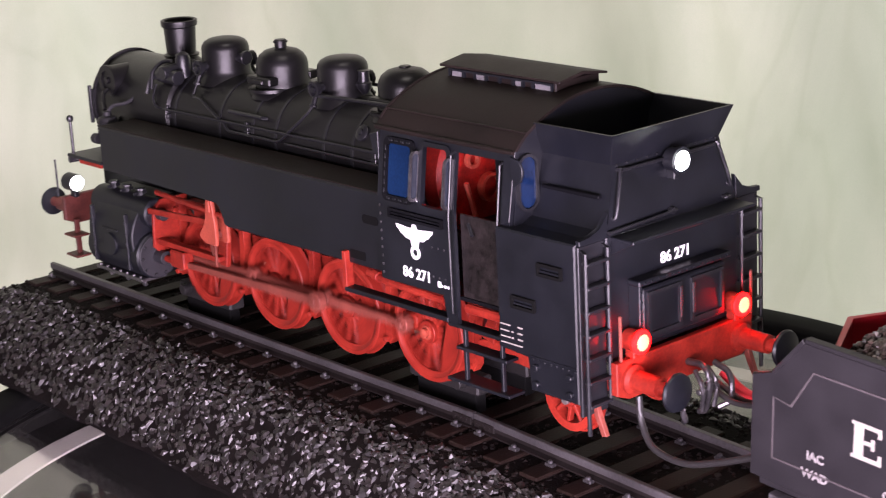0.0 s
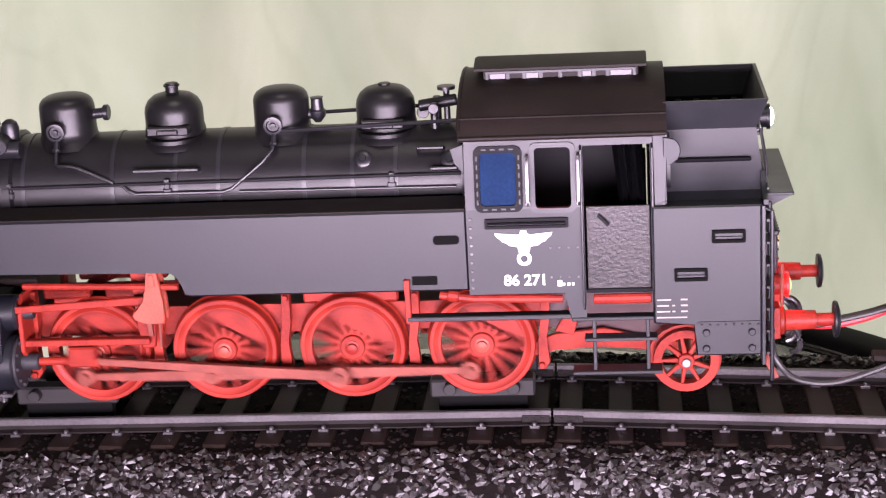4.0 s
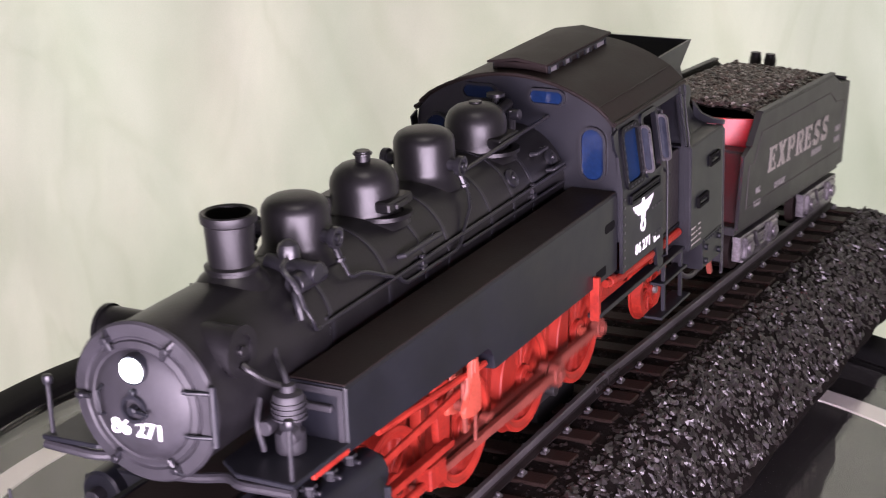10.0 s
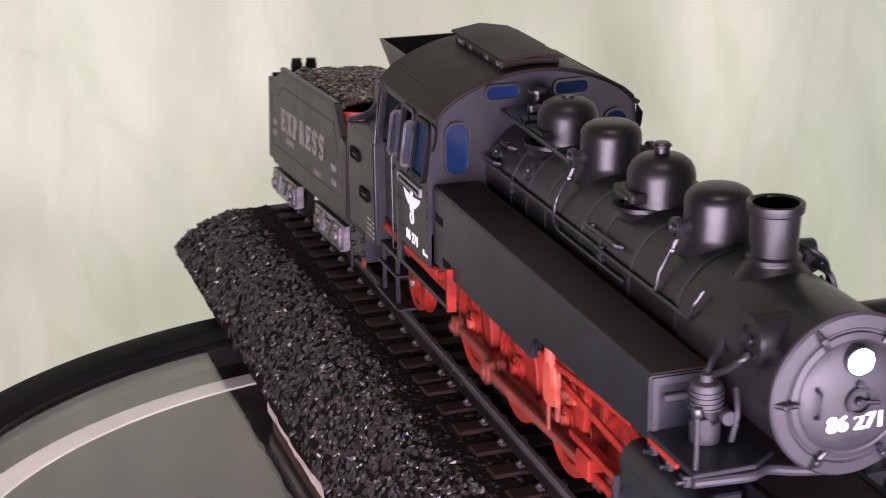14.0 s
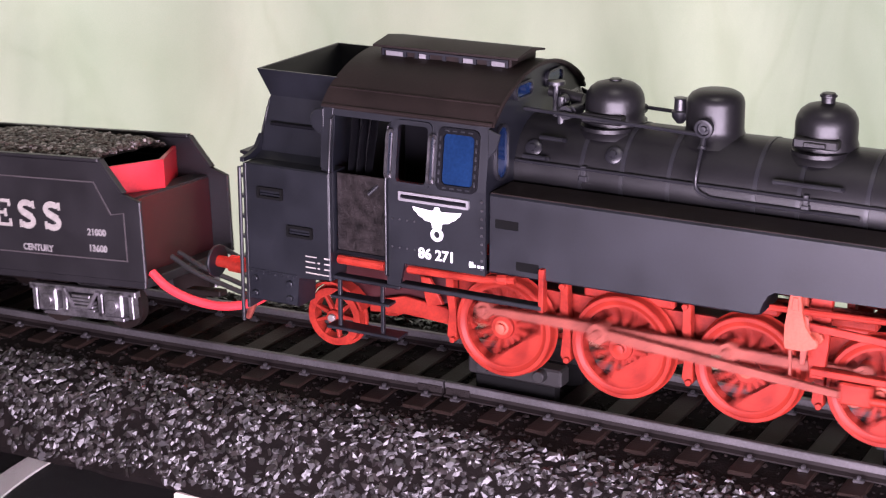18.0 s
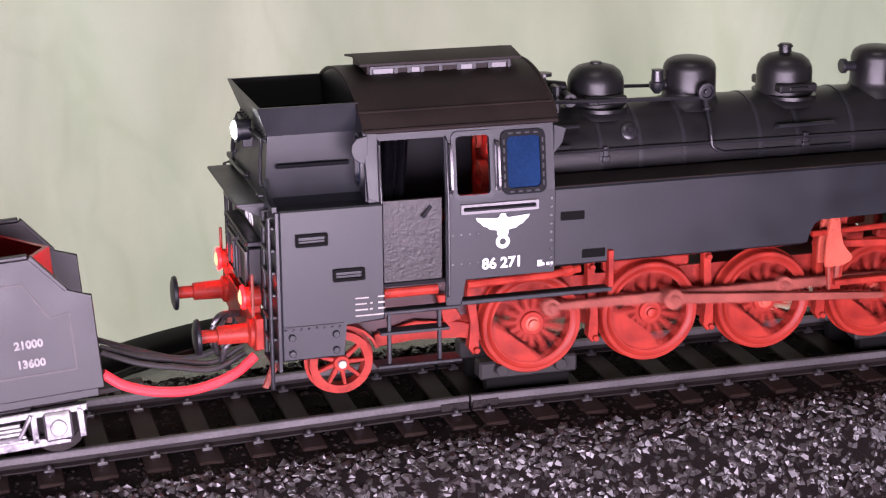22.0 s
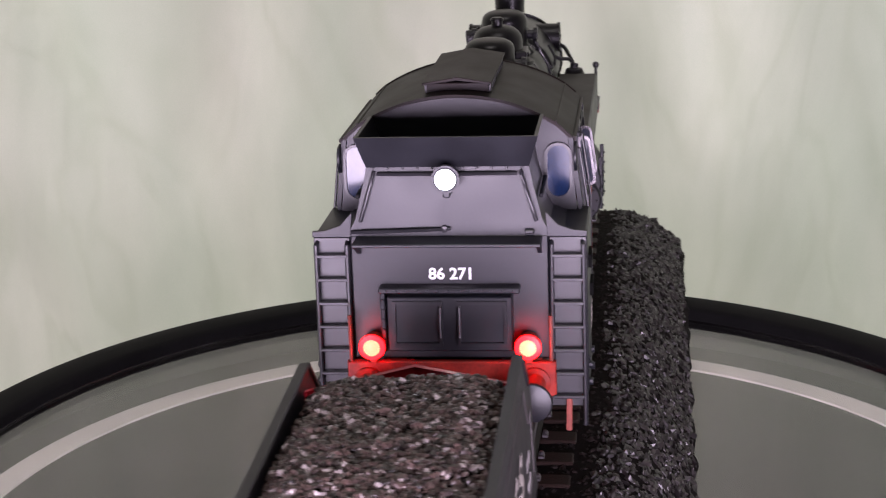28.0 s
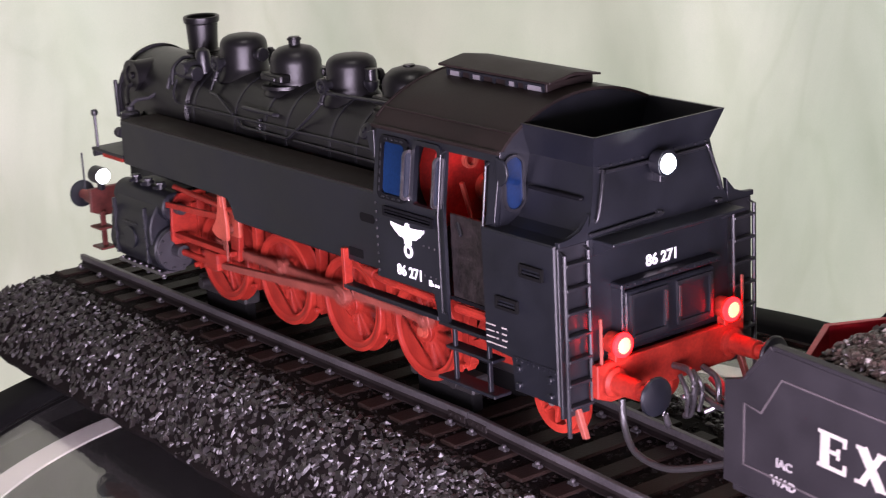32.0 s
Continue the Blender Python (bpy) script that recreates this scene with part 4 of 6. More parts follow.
    rod(bm, (-66, 0, 108), (-52, 0, 106), 2.2, 12)
    part("steam_pipe", bm, BOILER, loco)
    bm = shape()
    rod(bm, (-53, -10, 103), (-53, -2, 103), 2.4, 14)
    ring(bm, (-54, -10.5, 103), (-54, -12, 103), 1.2, 2.6, 14)
    part("wheel_valve", bm, PIPE, loco, "valve with a small hand wheel")
    for s in (-1, 1):
        bm = shape()
        rod(bm, (-70, s * 14, 103.5), (0, s * 13.8, 101.2), 0.75, 8)
        part("regulator_rod", bm, PIPE, boiler)
        bm = shape()
        # the upper pipe reaches the smokebox; on the left a second one climbs to the sand dome
        rod(bm, (-70, s * 20.6, 85.2), (104, s * 20.6, 84.2), 0.6, 8)
        pipe(bm, bent([(104, s * 20.6, 84.2), (108, s * 21.4, 85), (110, s * 21.2, 89), (111, s * 18.4, 94)]), 0.6, 8)
        if s > 0:
            pipe(bm, [(58, 20.6, 84.6), (55.5, 21.0, 82), (53, 21.2, 80.9), (20, 21.2, 80.9), (17, 21.2, 81.8), (5, 19.2, 91), (1.5, 17.0, 95.0), (0.8, 15.6, 97)], 0.65, 8)
            pipe(bm, [(14, 21.2, 80.8), (-66, 21.2, 80.4)], 0.5, 8)
            pipe(bm, [(82.8, 15.6, 97), (82.8, 18.0, 92.6), (81.6, 18.6, 91.8), (77, 18.8, 91.6), (74, 19.2, 90.8), (61, 20.7, 85.2)], 0.65, 8)
        else:
            pipe(bm, bent([(0.8, -15.6, 97), (0.8, -19.6, 90), (1, -20.9, 84), (4.5, -21.0, 81.4), (12, -21.1, 80.6), (60, -21.1, 80.4)]), 0.65, 8)
            pipe(bm, [(82.8, -15.6, 97), (82.8, -19.4, 90), (82.8, -20.6, 85)], 0.65, 8)
        for x in (-42.6, 41, 101):
            box(bm, x - 1.6, x + 1.6, s * 19.4, s * 21.3, 80.2, 82.6, 0.3)
            box(bm, x - 1.0, x + 1.0, s * 19.4, s * 20.9, 82.4, 86.2, 0.2)
        part("boiler_pipe", bm, PIPE, boiler, "thin pipe with clips along the boiler")
        for x, z in ((-57, 93.5), (-62, 86.8), (41, 88.8)):
            bm = shape()
            w = 4.5 if x < 0 else 12
            dy = math.sqrt(max(20.4 ** 2 - (z - 79.6) ** 2, 1))
            pipe(bm, [(x - w, s * dy, z), (x - w, s * (dy + 2.2), z + 0.6), (x + w, s * (dy + 2.2), z + 0.6), (x + w, s * dy, z)], 0.85, 8)
            part("hand_rail", bm, PIPE, boiler, "small looped hand rail on the boiler")
        for x, z in ((-32, 90.5), (-64, 89.5)):
            bm = shape()
            dy, dz = math.sqrt(20 ** 2 - (z - 79.6) ** 2), z - 79.6
            n = Vector((0, s * dy, dz)).normalized()
            p = Vector((x, s * dy, z))
            turned(bm, p, p + n * 3, [(3.4, -0.5), (3.4, 0.8), (2.6, 1.4), (1.4, 1.5), (1.2, 2.2), (0, 2.3)], 18)
            part("washout_plug", bm, PIPE, boiler, "round washout plug")
        tank(loco, s)
    # cab
    for s in (-1, 1):
        cab_side(loco, s)
    bm = shape()
    ys = [-39 + 78 * k / 24 for k in range(25)]
    face = [(y, arch(y)) for y in ys]
    plate(bm, [(y, z) for y, z in face] + [(41.5, 77), (41.5, 58), (-41.5, 58), (-41.5, 77)], -72.4, -71.0, "x")
    cf = part("cab_front", bm, BLACK, loco, "arched cab front sheet")
    for s in (-1, 1):
        for cy, cz, w, h, r in ((s * 31.5, 90.5, 8.6, 19.0, 4.2), (s * 13.5, 110.4, 13.0, 4.6, 2.2)):
            bm = shape()
            frame_plate(bm, rounded(cy - w / 2 - 1, cy + w / 2 + 1, cz - h / 2 - 1, cz + h / 2 + 1, r + 0.9), rounded(cy - w / 2, cy + w / 2, cz - h / 2, cz + h / 2, r), -71.2, -69.6, "x")
            f = part("window_frame", bm, PIPE, cf, "raised oval window frame")
            bm = shape()
            plate(bm, rounded(cy - w / 2 - 0.3, cy + w / 2 + 0.3, cz - h / 2 - 0.3, cz + h / 2 + 0.3, r), -70.9, -70.4, "x")
            part("pane", bm, NAVYGLASS, cf, "dark blue oval pane")
    bm = shape()
    top, low = [], []
    ys = [-40.6 + 81.2 * k / 28 for k in range(29)]
    for x in (-69.0, -142.0):
        top.append([bm.verts.new((x, y, roof_line(y))) for y in ys])
        low.append([bm.verts.new((x, y * 0.985, v.co.z - 1.0)) for y, v in zip(ys, top[-1])])
    for q in range(28):
        bm.faces.new((top[0][q], top[1][q], top[1][q + 1], top[0][q + 1]))
        bm.faces.new((low[0][q], low[0][q + 1], low[1][q + 1], low[1][q]))
        for e in (0, 1):
            bm.faces.new((top[e][q], top[e][q + 1], low[e][q + 1], low[e][q]))
    for q in (0, 28):
        bm.faces.new((top[0][q], low[0][q], low[1][q], top[1][q]))
    roof = part("cab_roof", bm, ROOF, loco, "arched dull black cab roof", smooth=30)
    bm = shape()
    for s in (-1, 1):
        pipe(bm, [(-69.5, s * 40.4, 102.6), (-141.5, s * 40.4, 102.6)], 0.8, 8)
        pipe(bm, [(-69.3, s * 34.4, roof_line(34.4)), (-141.7, s * 34.4, roof_line(34.4))], 0.45, 6)
    pipe(bm, [(-69.2, y, roof_line(y) - 0.3) for y in (-38 + 4 * k for k in range(20))], 0.8, 8)
    part("gutter", bm, ROOF, roof)
    # raised ventilator
    bm = shape()
    box(bm, -133, -77, -10.8, 10.8, 113, 120.9, 0.3)
    v = part("ventilator", bm, ROOF, loco, "raised roof ventilator box with small openings")
    bm = shape()
    plate(bm, [(-12.0, 120.6), (0, 122.4), (12.0, 120.6), (12.0, 121.4), (0, 123.4), (-12.0, 121.4)], -136, -73.6, "x", 0.2)
    part("lid", bm, ROOF, v, "shallow ridged ventilator lid", smooth=20)
    for s in (-1, 1):
        bm = shape()
        frame_plate(bm, rounded(-132, -78, 114.4, 120.2, 0.3), rounded(-131, -79, 115.4, 119.4, 0.2), s * 10.6, s * 11.6)
        for x in (-122, -117, -112, -105, -98, -92, -86):
            box(bm, x - 0.7, x + 0.7, s * 10.7, s * 11.5, 115.2, 119.6, 0)
        part("louvre_frame", bm, BLACK, v, "framed row of ventilator openings")
        # pale plates: cloth light seen through the openings is put into their colour
        for x0, x1 in ((-130.5, -123), (-116, -113), (-97, -92.7), (-85, -79.5)):
            bm = shape()
            box(bm, x0, x1, s * 10.8, s * 11.1, 115.6, 119.2, 0)
            part("slide", bm, PALEGREY, v, "pale plate, light through the opening in its colour", smooth=0)
    # inside of the cab
    bm = shape()
    box(bm, -136, -72.6, -41, 41, 45, 46.5, 0.2)
    part("cab_floor", bm, TRIM, loco, "dark cab floor")
    bm = shape()
    turned(bm, (-73, 0, 80), (-86, 0, 80), [(0, 0), (23, 0), (23, 8), (21, 10), (0, 10.5)], 32)
    box(bm, -83, -73, -21, 21, 46, 80, 1)
    bh = part("backhead", bm, INSIDE, loco, "boiler backhead with gauges inside the cab")
    bm = shape()
    ring(bm, (-84, 8, 86), (-86, 8, 86), 2.2, 3.4, 16)
    ring(bm, (-84, -9, 86), (-86, -9, 86), 2.2, 3.4, 16)
    ring(bm, (-84, 0, 74), (-87, 0, 74), 4.4, 5.6, 20)
    pipe(bm, [(-84, -12, 95), (-88, -4, 93), (-88, 10, 90)], 1, 8)
    pipe(bm, [(-84, 14, 60), (-92, 14, 66), (-92, 18, 80)], 1, 8)
    part("gauge_set", bm, CASTING, bh, "red gauges, valves and levers")
    bm = shape()
    box(bm, -98, -90, -5, 5, 112.4, 113.2, 0.2)
    part("cab_lamp", bm, CABLIGHT, loco, "small glowing red cab lamp")
    # unseen plate, added to keep the red glow off the cab's rear
    bm = shape()
    box(bm, -100, -99, -16, 16, 104, 115.5, 0.2)
    part("glow_shield", bm, TRIM, loco, "added dark shield that keeps the cab glow forward")
    # added sheet that keeps the cab dark by blocking light from the far side
    bm = shape()
    box(bm, -128, -90, -1.5, 1.5, 46.5, 96.5, 0.3)
    part("view_blocker", bm, TRIM, loco, "added black sheet that blocks the view through the cab")
    for s in (-1, 1):
        bm = shape()
        lines = []
        for k in range(13):
            x = -134.5 + 19.5 * k / 24
            y = 33 + 1.9 * math.sin(k * 1.45) + 0.8 * math.sin(k * 0.6)
            lines.append([bm.verts.new((x + 0.18 * (z - 78) * (0.3 + k / 50), s * (y - 0.08 * (z - 78)), z - (1.5 if z > 90 else 0) * math.sin(k / 7))) for z in (74, 84, 92, 102)])
        for a, b in zip(lines, lines[1:]):
            for q in range(3):
                bm.faces.new((a[q], b[q], b[q + 1], a[q + 1]))
        ret = bmesh.ops.solidify(bm, geom=bm.faces[:], thickness=0.5)
        part("curtain", bm, TRIM, loco, "dark pleated curtain in the cab doorway")
        bm = shape()
        plate(bm, [(-140.6, 91), (-143.2, 91.6), (-145.6, 93.4), (-146.6, 96), (-146.2, 98.6), (-144.6, 100.6), (-140.6, 101.4)], s * 40.4, s * 41.4, "y", 0.2)
        part("lug", bm, BLACK, loco, "half-round lug beside the doorway")
        bm = shape()
        plate(bm, [(-71, 90), (-67.6, 94), (-66.2, 99.4), (-71, 101)], s * 40.2, s * 41.2, "y", 0.2)
        part("wind_shield", bm, BLACK, loco, "small triangular plate at the cab front")
    # bunker
    for s in (-1, 1):
        bm = shape()
        plate(bm, [(-136.2, 34.5), (-151, 34.5), (-151, 22), (-174, 22), (-174, 77.5), (-136.2, 77.5)], s * 33, s * 45.6, "y", 0.6)
        w = part("rear_tank", bm, BLACK, loco, "square black rear side tank")
        for x0, x1, z in ((-168, -157.2, 66.5), (-154.8, -144, 52.7)):
            bm = shape()
            frame_plate(bm, rounded(x0 - 0.4, x1 + 0.4, z - 2.3, z + 2.3, 0.5), rounded(x0 + 0.6, x1 - 0.6, z - 1.2, z + 1.2, 0.3), s * 45.4, s * 46.7)
            r = part("foot_recess", bm, HOLE, w, "black-edged foot recess frame")
            bm = shape()
            box(bm, x0 + 0.8, x1 - 0.8, s * 45.4, s * 46.3, z - 0.9, z - 0.1, 0.1)
            part("sill", bm, BLACK, r)
        for k in range(8):
            bm = shape()
            rod(bm, (-153 - 2.8 * k, s * 45.5, 33.6), (-153 - 2.8 * k, s * 46.1, 33.6), 0.5, 6)
            part("rivet", bm, BLACK, w)
        bm = shape()
        box(bm, -173.6, -151.4, s * 45.5, s * 46.0, 34.4, 35.0, 0.1)
        part("seam_strip", bm, BLACK, w)
        for x in (-154.5, -170.5):
            for z in (31, 25):
                bm = shape()
                rod(bm, (x, s * 45.4, z), (x, s * 47.0, z), 1.3, 10)
                part("bolt", bm, BLACK, w)
        bm = shape()
        sx = 1 if s < 0 else -1
        xm = -142.5 if s > 0 else -142.0
        for k in range(4):
            wd = (5.0, 4.2, 4.6, 10.5)[k]
            z = 43.2 - 2.2 * k
            box(bm, xm - sx * 5.2, xm - sx * (5.2 - wd), s * 45.6, s * 45.85, z, z + 0.45, 0)
            if k < 3:
                box(bm, xm + sx * 3.2, xm + sx * 5.6, s * 45.6, s * 45.85, z, z + 0.55, 0)
                if k:
                    box(bm, xm + sx * 0.2, xm + sx * 1.2, s * 45.6, s * 45.85, z, z + 0.55, 0)
        part("small_lettering", bm, GREYWHITE, w, "white bars of small lettering", smooth=0)
        bm = shape()
        pipe(bm, [(-174, s * 44, 76), (-177.6, s * 44.4, 75), (-177.6, s * 44.6, 14), (-177.6, s * 44.4, 12)], 0.8, 8)
        pipe(bm, [(-174, s * 34, 76), (-177.6, s * 34, 75), (-177.6, s * 34, 22)], 0.8, 8)
        for k in range(7):
            box(bm, -178.6, -175.6, s * 34, s * 44.4, 21.5 + 8.2 * k, 22.6 + 8.2 * k, 0.2)
        box(bm, -175.4, -174, s * 33.2, s * 45.4, 18, 77, 0.2)
        part("ladder", bm, PIPE, loco, "black rear ladder with flat rungs")
        bm = shape()
        plate(bm, [(-176, 22), (-180.5, 11), (-178.5, 10.5), (-173, 22)], s * 38, s * 40, "y", 0.2)
        part("guard_iron", bm, BRIGHT_ROD, loco, "reddish rail guard")
    bm = shape()
    box(bm, -176.2, -141, -33, 33, 35, 78, 0.5)
    part("rear_body", bm, BLACK, loco, "black lower bunker body")
    # upper coal bunker with a flared rim
    bm = shape()
    prof = [(38.0, 77.4), (33.0, 79.5), (31.0, 83), (28.0, 95), (27.0, 100.4), (30.2, 111.2)]
    for s in (-1, 1):
        lo, hi = [], []
        for (y, z) in prof:
            xr = -176.0 + max(0, (z - 80)) * 0.12
            if z > 101:
                xr = -177.6
            lo.append((bm.verts.new((-141.0, s * y, z)), bm.verts.new((xr, s * y, z))))
            hi.append((bm.verts.new((-141.0, s * (y - 1.2), z)), bm.verts.new((xr + 1.2, s * (y - 1.2), z))))
        for a, b in ((lo, hi), ):
            for k in range(len(prof) - 1):
                bm.faces.new((a[k][0], a[k][1], a[k + 1][1], a[k + 1][0]))
                bm.faces.new((b[k][0], b[k][1], b[k + 1][1], b[k + 1][0]))
                bm.faces.new((a[k][0], b[k][0], b[k + 1][0], a[k + 1][0]))
            bm.faces.new((a[-1][0], a[-1][1], b[-1][1], b[-1][0]))
        if s < 0:
            left, left_in = lo, hi
    for k in range(len(prof) - 1):
        bm.faces.new((left[k][1], lo[k][1], lo[k + 1][1], left[k + 1][1]))
        bm.faces.new((left_in[k][1], hi[k][1], hi[k + 1][1], left_in[k + 1][1]))
    bm.faces.new((left[-1][1], lo[-1][1], hi[-1][1], left_in[-1][1]))
    bk = part("coal_bunker", bm, BLACK, loco, "tapering black coal bunker with a flared rim", smooth=20)
    bm = shape()
    box(bm, -173, -141, -27, 27, 96, 97, 0)
    for x in (-148, -155, -162, -169):
        box(bm, x - 1.2, x + 1.2, -26, 26, 97, 99.5, 0.3)
    part("bunker_floor", bm, ROOF, bk, "slatted dark bunker floor")
    for s in (-1, 1):
        bm = shape()
        rod(bm, (-145, s * 30.6, 90), (-171.5, s * 30.6, 90), 0.8, 8)
        part("side_rib", bm, TRIM, bk)
        bm = shape()
        pipe(bm, bent([(-173.4, s * 24.6, 98.2), (-175.4, s * 24.6, 98.0), (-177.0, s * 28.8, 84.0), (-175.0, s * 28.8, 83.6)], 4), 0.62, 8)
        part("grab_rail", bm, PIPE, bk, "upright grab rail on the bunker end")
        for k in range(5):
            y = s * (5.0 + 4.9 * k)
            bm = shape()
            rod(bm, (-173.2, y, 100.0), (-174.2, y, 100.0), 0.42, 6)
            part("rivet", bm, PIPE, bk)
    bm = shape()
    pipe(bm, bent([(-173.2, 20.4, 98.4), (-175.2, 20.2, 98.4), (-175.2, -20.2, 98.4), (-173.2, -20.4, 98.4)], 4), 0.62, 8)
    part("cross_rail", bm, PIPE, bk, "long grab rail across the bunker end")
    bm = shape()
    pipe(bm, bent([(-175.4, 30.5, 78.9), (-177.4, 30.2, 79.3), (-177.4, 1.5, 80.2), (-175.6, 1.2, 80.2)], 4), 0.62, 8)
    turned(bm, (-175.4, 1.2, 80.2), (-178.4, 1.2, 80.2), [(0, 0), (1.2, 0.2), (1.2, 2.2), (0, 2.6)], 10)
    part("foot_rail", bm, PIPE, bk, "short rail with a round end above the shelf")
    bm = shape()
    box(bm, -178.2, -175.4, -28.5, -25.2, 78.6, 80.0, 0.4)
    part("rail_clip", bm, PIPE, bk)
    bm = shape()
    plate(bm, [(-41.2, 77), (41.2, 77)] + [(39 - 78 * k / 24, arch(39 - 78 * k / 24)) for k in range(25)], -141.6, -140.4, "x")
    cr = part("cab_rear", bm, BLACK, loco, "cab rear sheet")
    for s in (-1, 1):
        bm = shape()
        cy, cz, w, h, r = s * 35.0, 91.5, 7.6, 18, 3.7
        frame_plate(bm, rounded(cy - w / 2 - 1, cy + w / 2 + 1, cz - h / 2 - 1, cz + h / 2 + 1, r + 0.9), rounded(cy - w / 2, cy + w / 2, cz - h / 2, cz + h / 2, r), -141.4, -143.0, "x")
        part("window_frame", bm, PIPE, cr, "raised oval window frame")
        bm = shape()
        plate(bm, rounded(cy - w / 2 - 0.3, cy + w / 2 + 0.3, cz - h / 2 - 0.3, cz + h / 2 + 0.3, r), -142.2, -141.7, "x")
        part("pane", bm, NAVYGLASS, cr, "dark blue oval pane")
    bm = shape()
    box(bm, -186.5, -174.5, -31, 31, 76.3, 77.5, 0.3)
    for s in (-1, 1):
        plate(bm, [(-186, 76.5), (-176, 76.5), (-176, 71.5)], s * 29.4, s * 30.8, "y")
    part("rear_shelf", bm, BLACK, loco, "narrow shelf across the rear wall")
    for s in (-1, 1):
        bm = shape()
        plate(bm, [(s * 32.8, 77.4), (s * 45.6, 77.4), (s * 45.6, 79.2), (s * 41.0, 79.4), (s * 36, 81.2), (s * 33.4, 84.2), (s * 32.0, 86)], -176.4, -174.6, "x", 0.1)
        part("corner_gusset", bm, BLACK, loco)
    # tool box with two doors
    bm = shape()
    box(bm, -181.0, -176, -21, 21, 39, 58, 0.5)
    box(bm, -181.8, -176, -23.5, 23.5, 59.2, 61.2, 0.4)
    for k in range(13):
        rod(bm, (-181.5, -21 + 3.5 * k, 60.2), (-182.3, -21 + 3.5 * k, 60.2), 0.45, 6)
    for k in range(6):
        rod(bm, (-180.8, 22.2, 40 + 3.4 * k), (-181.9, 22.2, 40 + 3.4 * k), 0.45, 6)
    box(bm, -181.2, -176, 21.4, 23.0, 39, 59.4, 0.3)
    tb = part("tool_box", bm, BLACK, loco, "black tool box with two doors on the rear wall")
    for s in (-1, 1):
        bm = shape()
        frame_plate(bm, rounded(s * 10.8 - 8.4, s * 10.8 + 8.4, 41, 56.6, 0.4), rounded(s * 10.8 - 7.2, s * 10.8 + 7.2, 42.2, 55.4, 0.3), -180.8, -181.9, "x")
        rod(bm, (-182, s * 3.2, 44), (-182, s * 3.2, 55), 0.6, 8)
        part("door", bm, PIPE, tb, "framed tool box door")
    letters("86 271", 5.5, loco, WHITE, pose(-0.17645, -0.0005, 0.0645, 90, 0, -90), "running_number", "white number 86 271 on the rear wall", 0.12)
    # lamps at the rear
    bm = shape()
    rod(bm, (-175, 0, 97.7), (-180.6, 0, 97.7), 4.0, 18)
    ring(bm, (-179.2, 0, 97.7), (-180.4, 0, 97.7), 3.8, 4.7, 18)
    box(bm, -178, -174, -1.2, 1.2, 91, 95, 0.3)
    rl = part("rear_headlamp", bm, BLACK, loco, "round lit lamp on the bunker end")
    bm = shape()
    turned(bm, (-180.5, 0, 97.7), (-184, 0, 97.7), [(3.5, 0), (3.0, 0.7), (1.8, 1.2), (0, 1.4)], 18)
    part("lens", bm, WHITELIGHT, rl, "glowing white lens")
    for s in (-1, 1):
        bm = shape()
        rod(bm, (-178, s * 26, 41.5), (-184.4, s * 26, 41.5), 3.7, 18)
        box(bm, -182, -178, s * 26 - 1.2, s * 26 + 1.2, 35, 40, 0.3)
        tl = part("tail_lamp", bm, RED, loco, "round lit red tail lamp")
        bm = shape()
        turned(bm, (-184.3, s * 26, 41.5), (-188, s * 26, 41.5), [(4.4, -0.4), (4.3, 0.5), (2.8, 0.9)], 18)
        part("lens_edge", bm, REDLIGHT, tl, "glowing red lens edge")
        bm = shape()
        turned(bm, (-184.3, s * 26, 41.5), (-188, s * 26, 41.5), [(2.85, 0.9), (1.8, 1.5), (0, 1.8)], 18)
        part("lens", bm, REDCORE, tl, "glowing red lens")
        bm = shape()
        rod(bm, (-182, s * 33.5, 36), (-182, s * 33.5, 52), 0.6, 8)
        part("marker_post", bm, BRIGHT_ROD, loco, "thin red upright post on the buffer beam")
    # beams, buffers, couplings
    for e, xb in ((1, 175.0), (-1, -178.5)):
        bm = shape()
        half = 35
        plate(bm, [(-half, 35.5), (half, 35.5), (half, 24), (half - 6, 21.5), (6 - half, 21.5), (-half, 24)], xb, xb + e * 3, "x", 0.4)
        # the front beam's shade is put into a darker red
        paint = RED if e < 0 else BEAM
        bb = part("buffer_beam", bm, paint, loco, "red buffer beam" if e < 0 else "dark red buffer beam, shade in its colour")
        for s in (-1, 1):
            bm = shape()
            turned(bm, (xb + e * 3, s * 28, 28.5), (xb + e * 30, s * 28, 28.5), [(0, 0), (5.2, 0), (5.2, 1.4), (3.7, 2.2), (3.4, 13), (2.4, 13.2), (2.4, 21), (0, 21)], 20)
            part("buffer_stock", bm, paint, bb, "tapered buffer stock")
            bm = shape()
            turned(bm, (xb + e * 22, s * 28, 28.5), (xb + e * 30, s * 28, 28.5), [(0, -8), (2.1, -8), (2.2, 0.2), (6.6, 0.4), (6.8, 1.0), (6.4, 1.9), (4, 2.6), (0, 2.9)], 24)
            part("buffer_head", bm, BLACK, bb, "round dark buffer head")
        bm = shape()
        pipe(bm, bent([(xb + e * 3, 0, 27), (xb + e * 10, 0, 27), (xb + e * 13, 0, 22), (xb + e * 11, 0, 12), (xb + e * 8, 0, 10)]), 1.2, 8)
        for y in (-3, 3):
            pipe(bm, bent([(xb + e * 9, y, 26), (xb + e * 13, y * 1.2, 20), (xb + e * 12, y, 12)]), 0.9, 8)
        rod(bm, (xb + e * 12, -5, 19), (xb + e * 12, 5, 19), 1.1, 8)
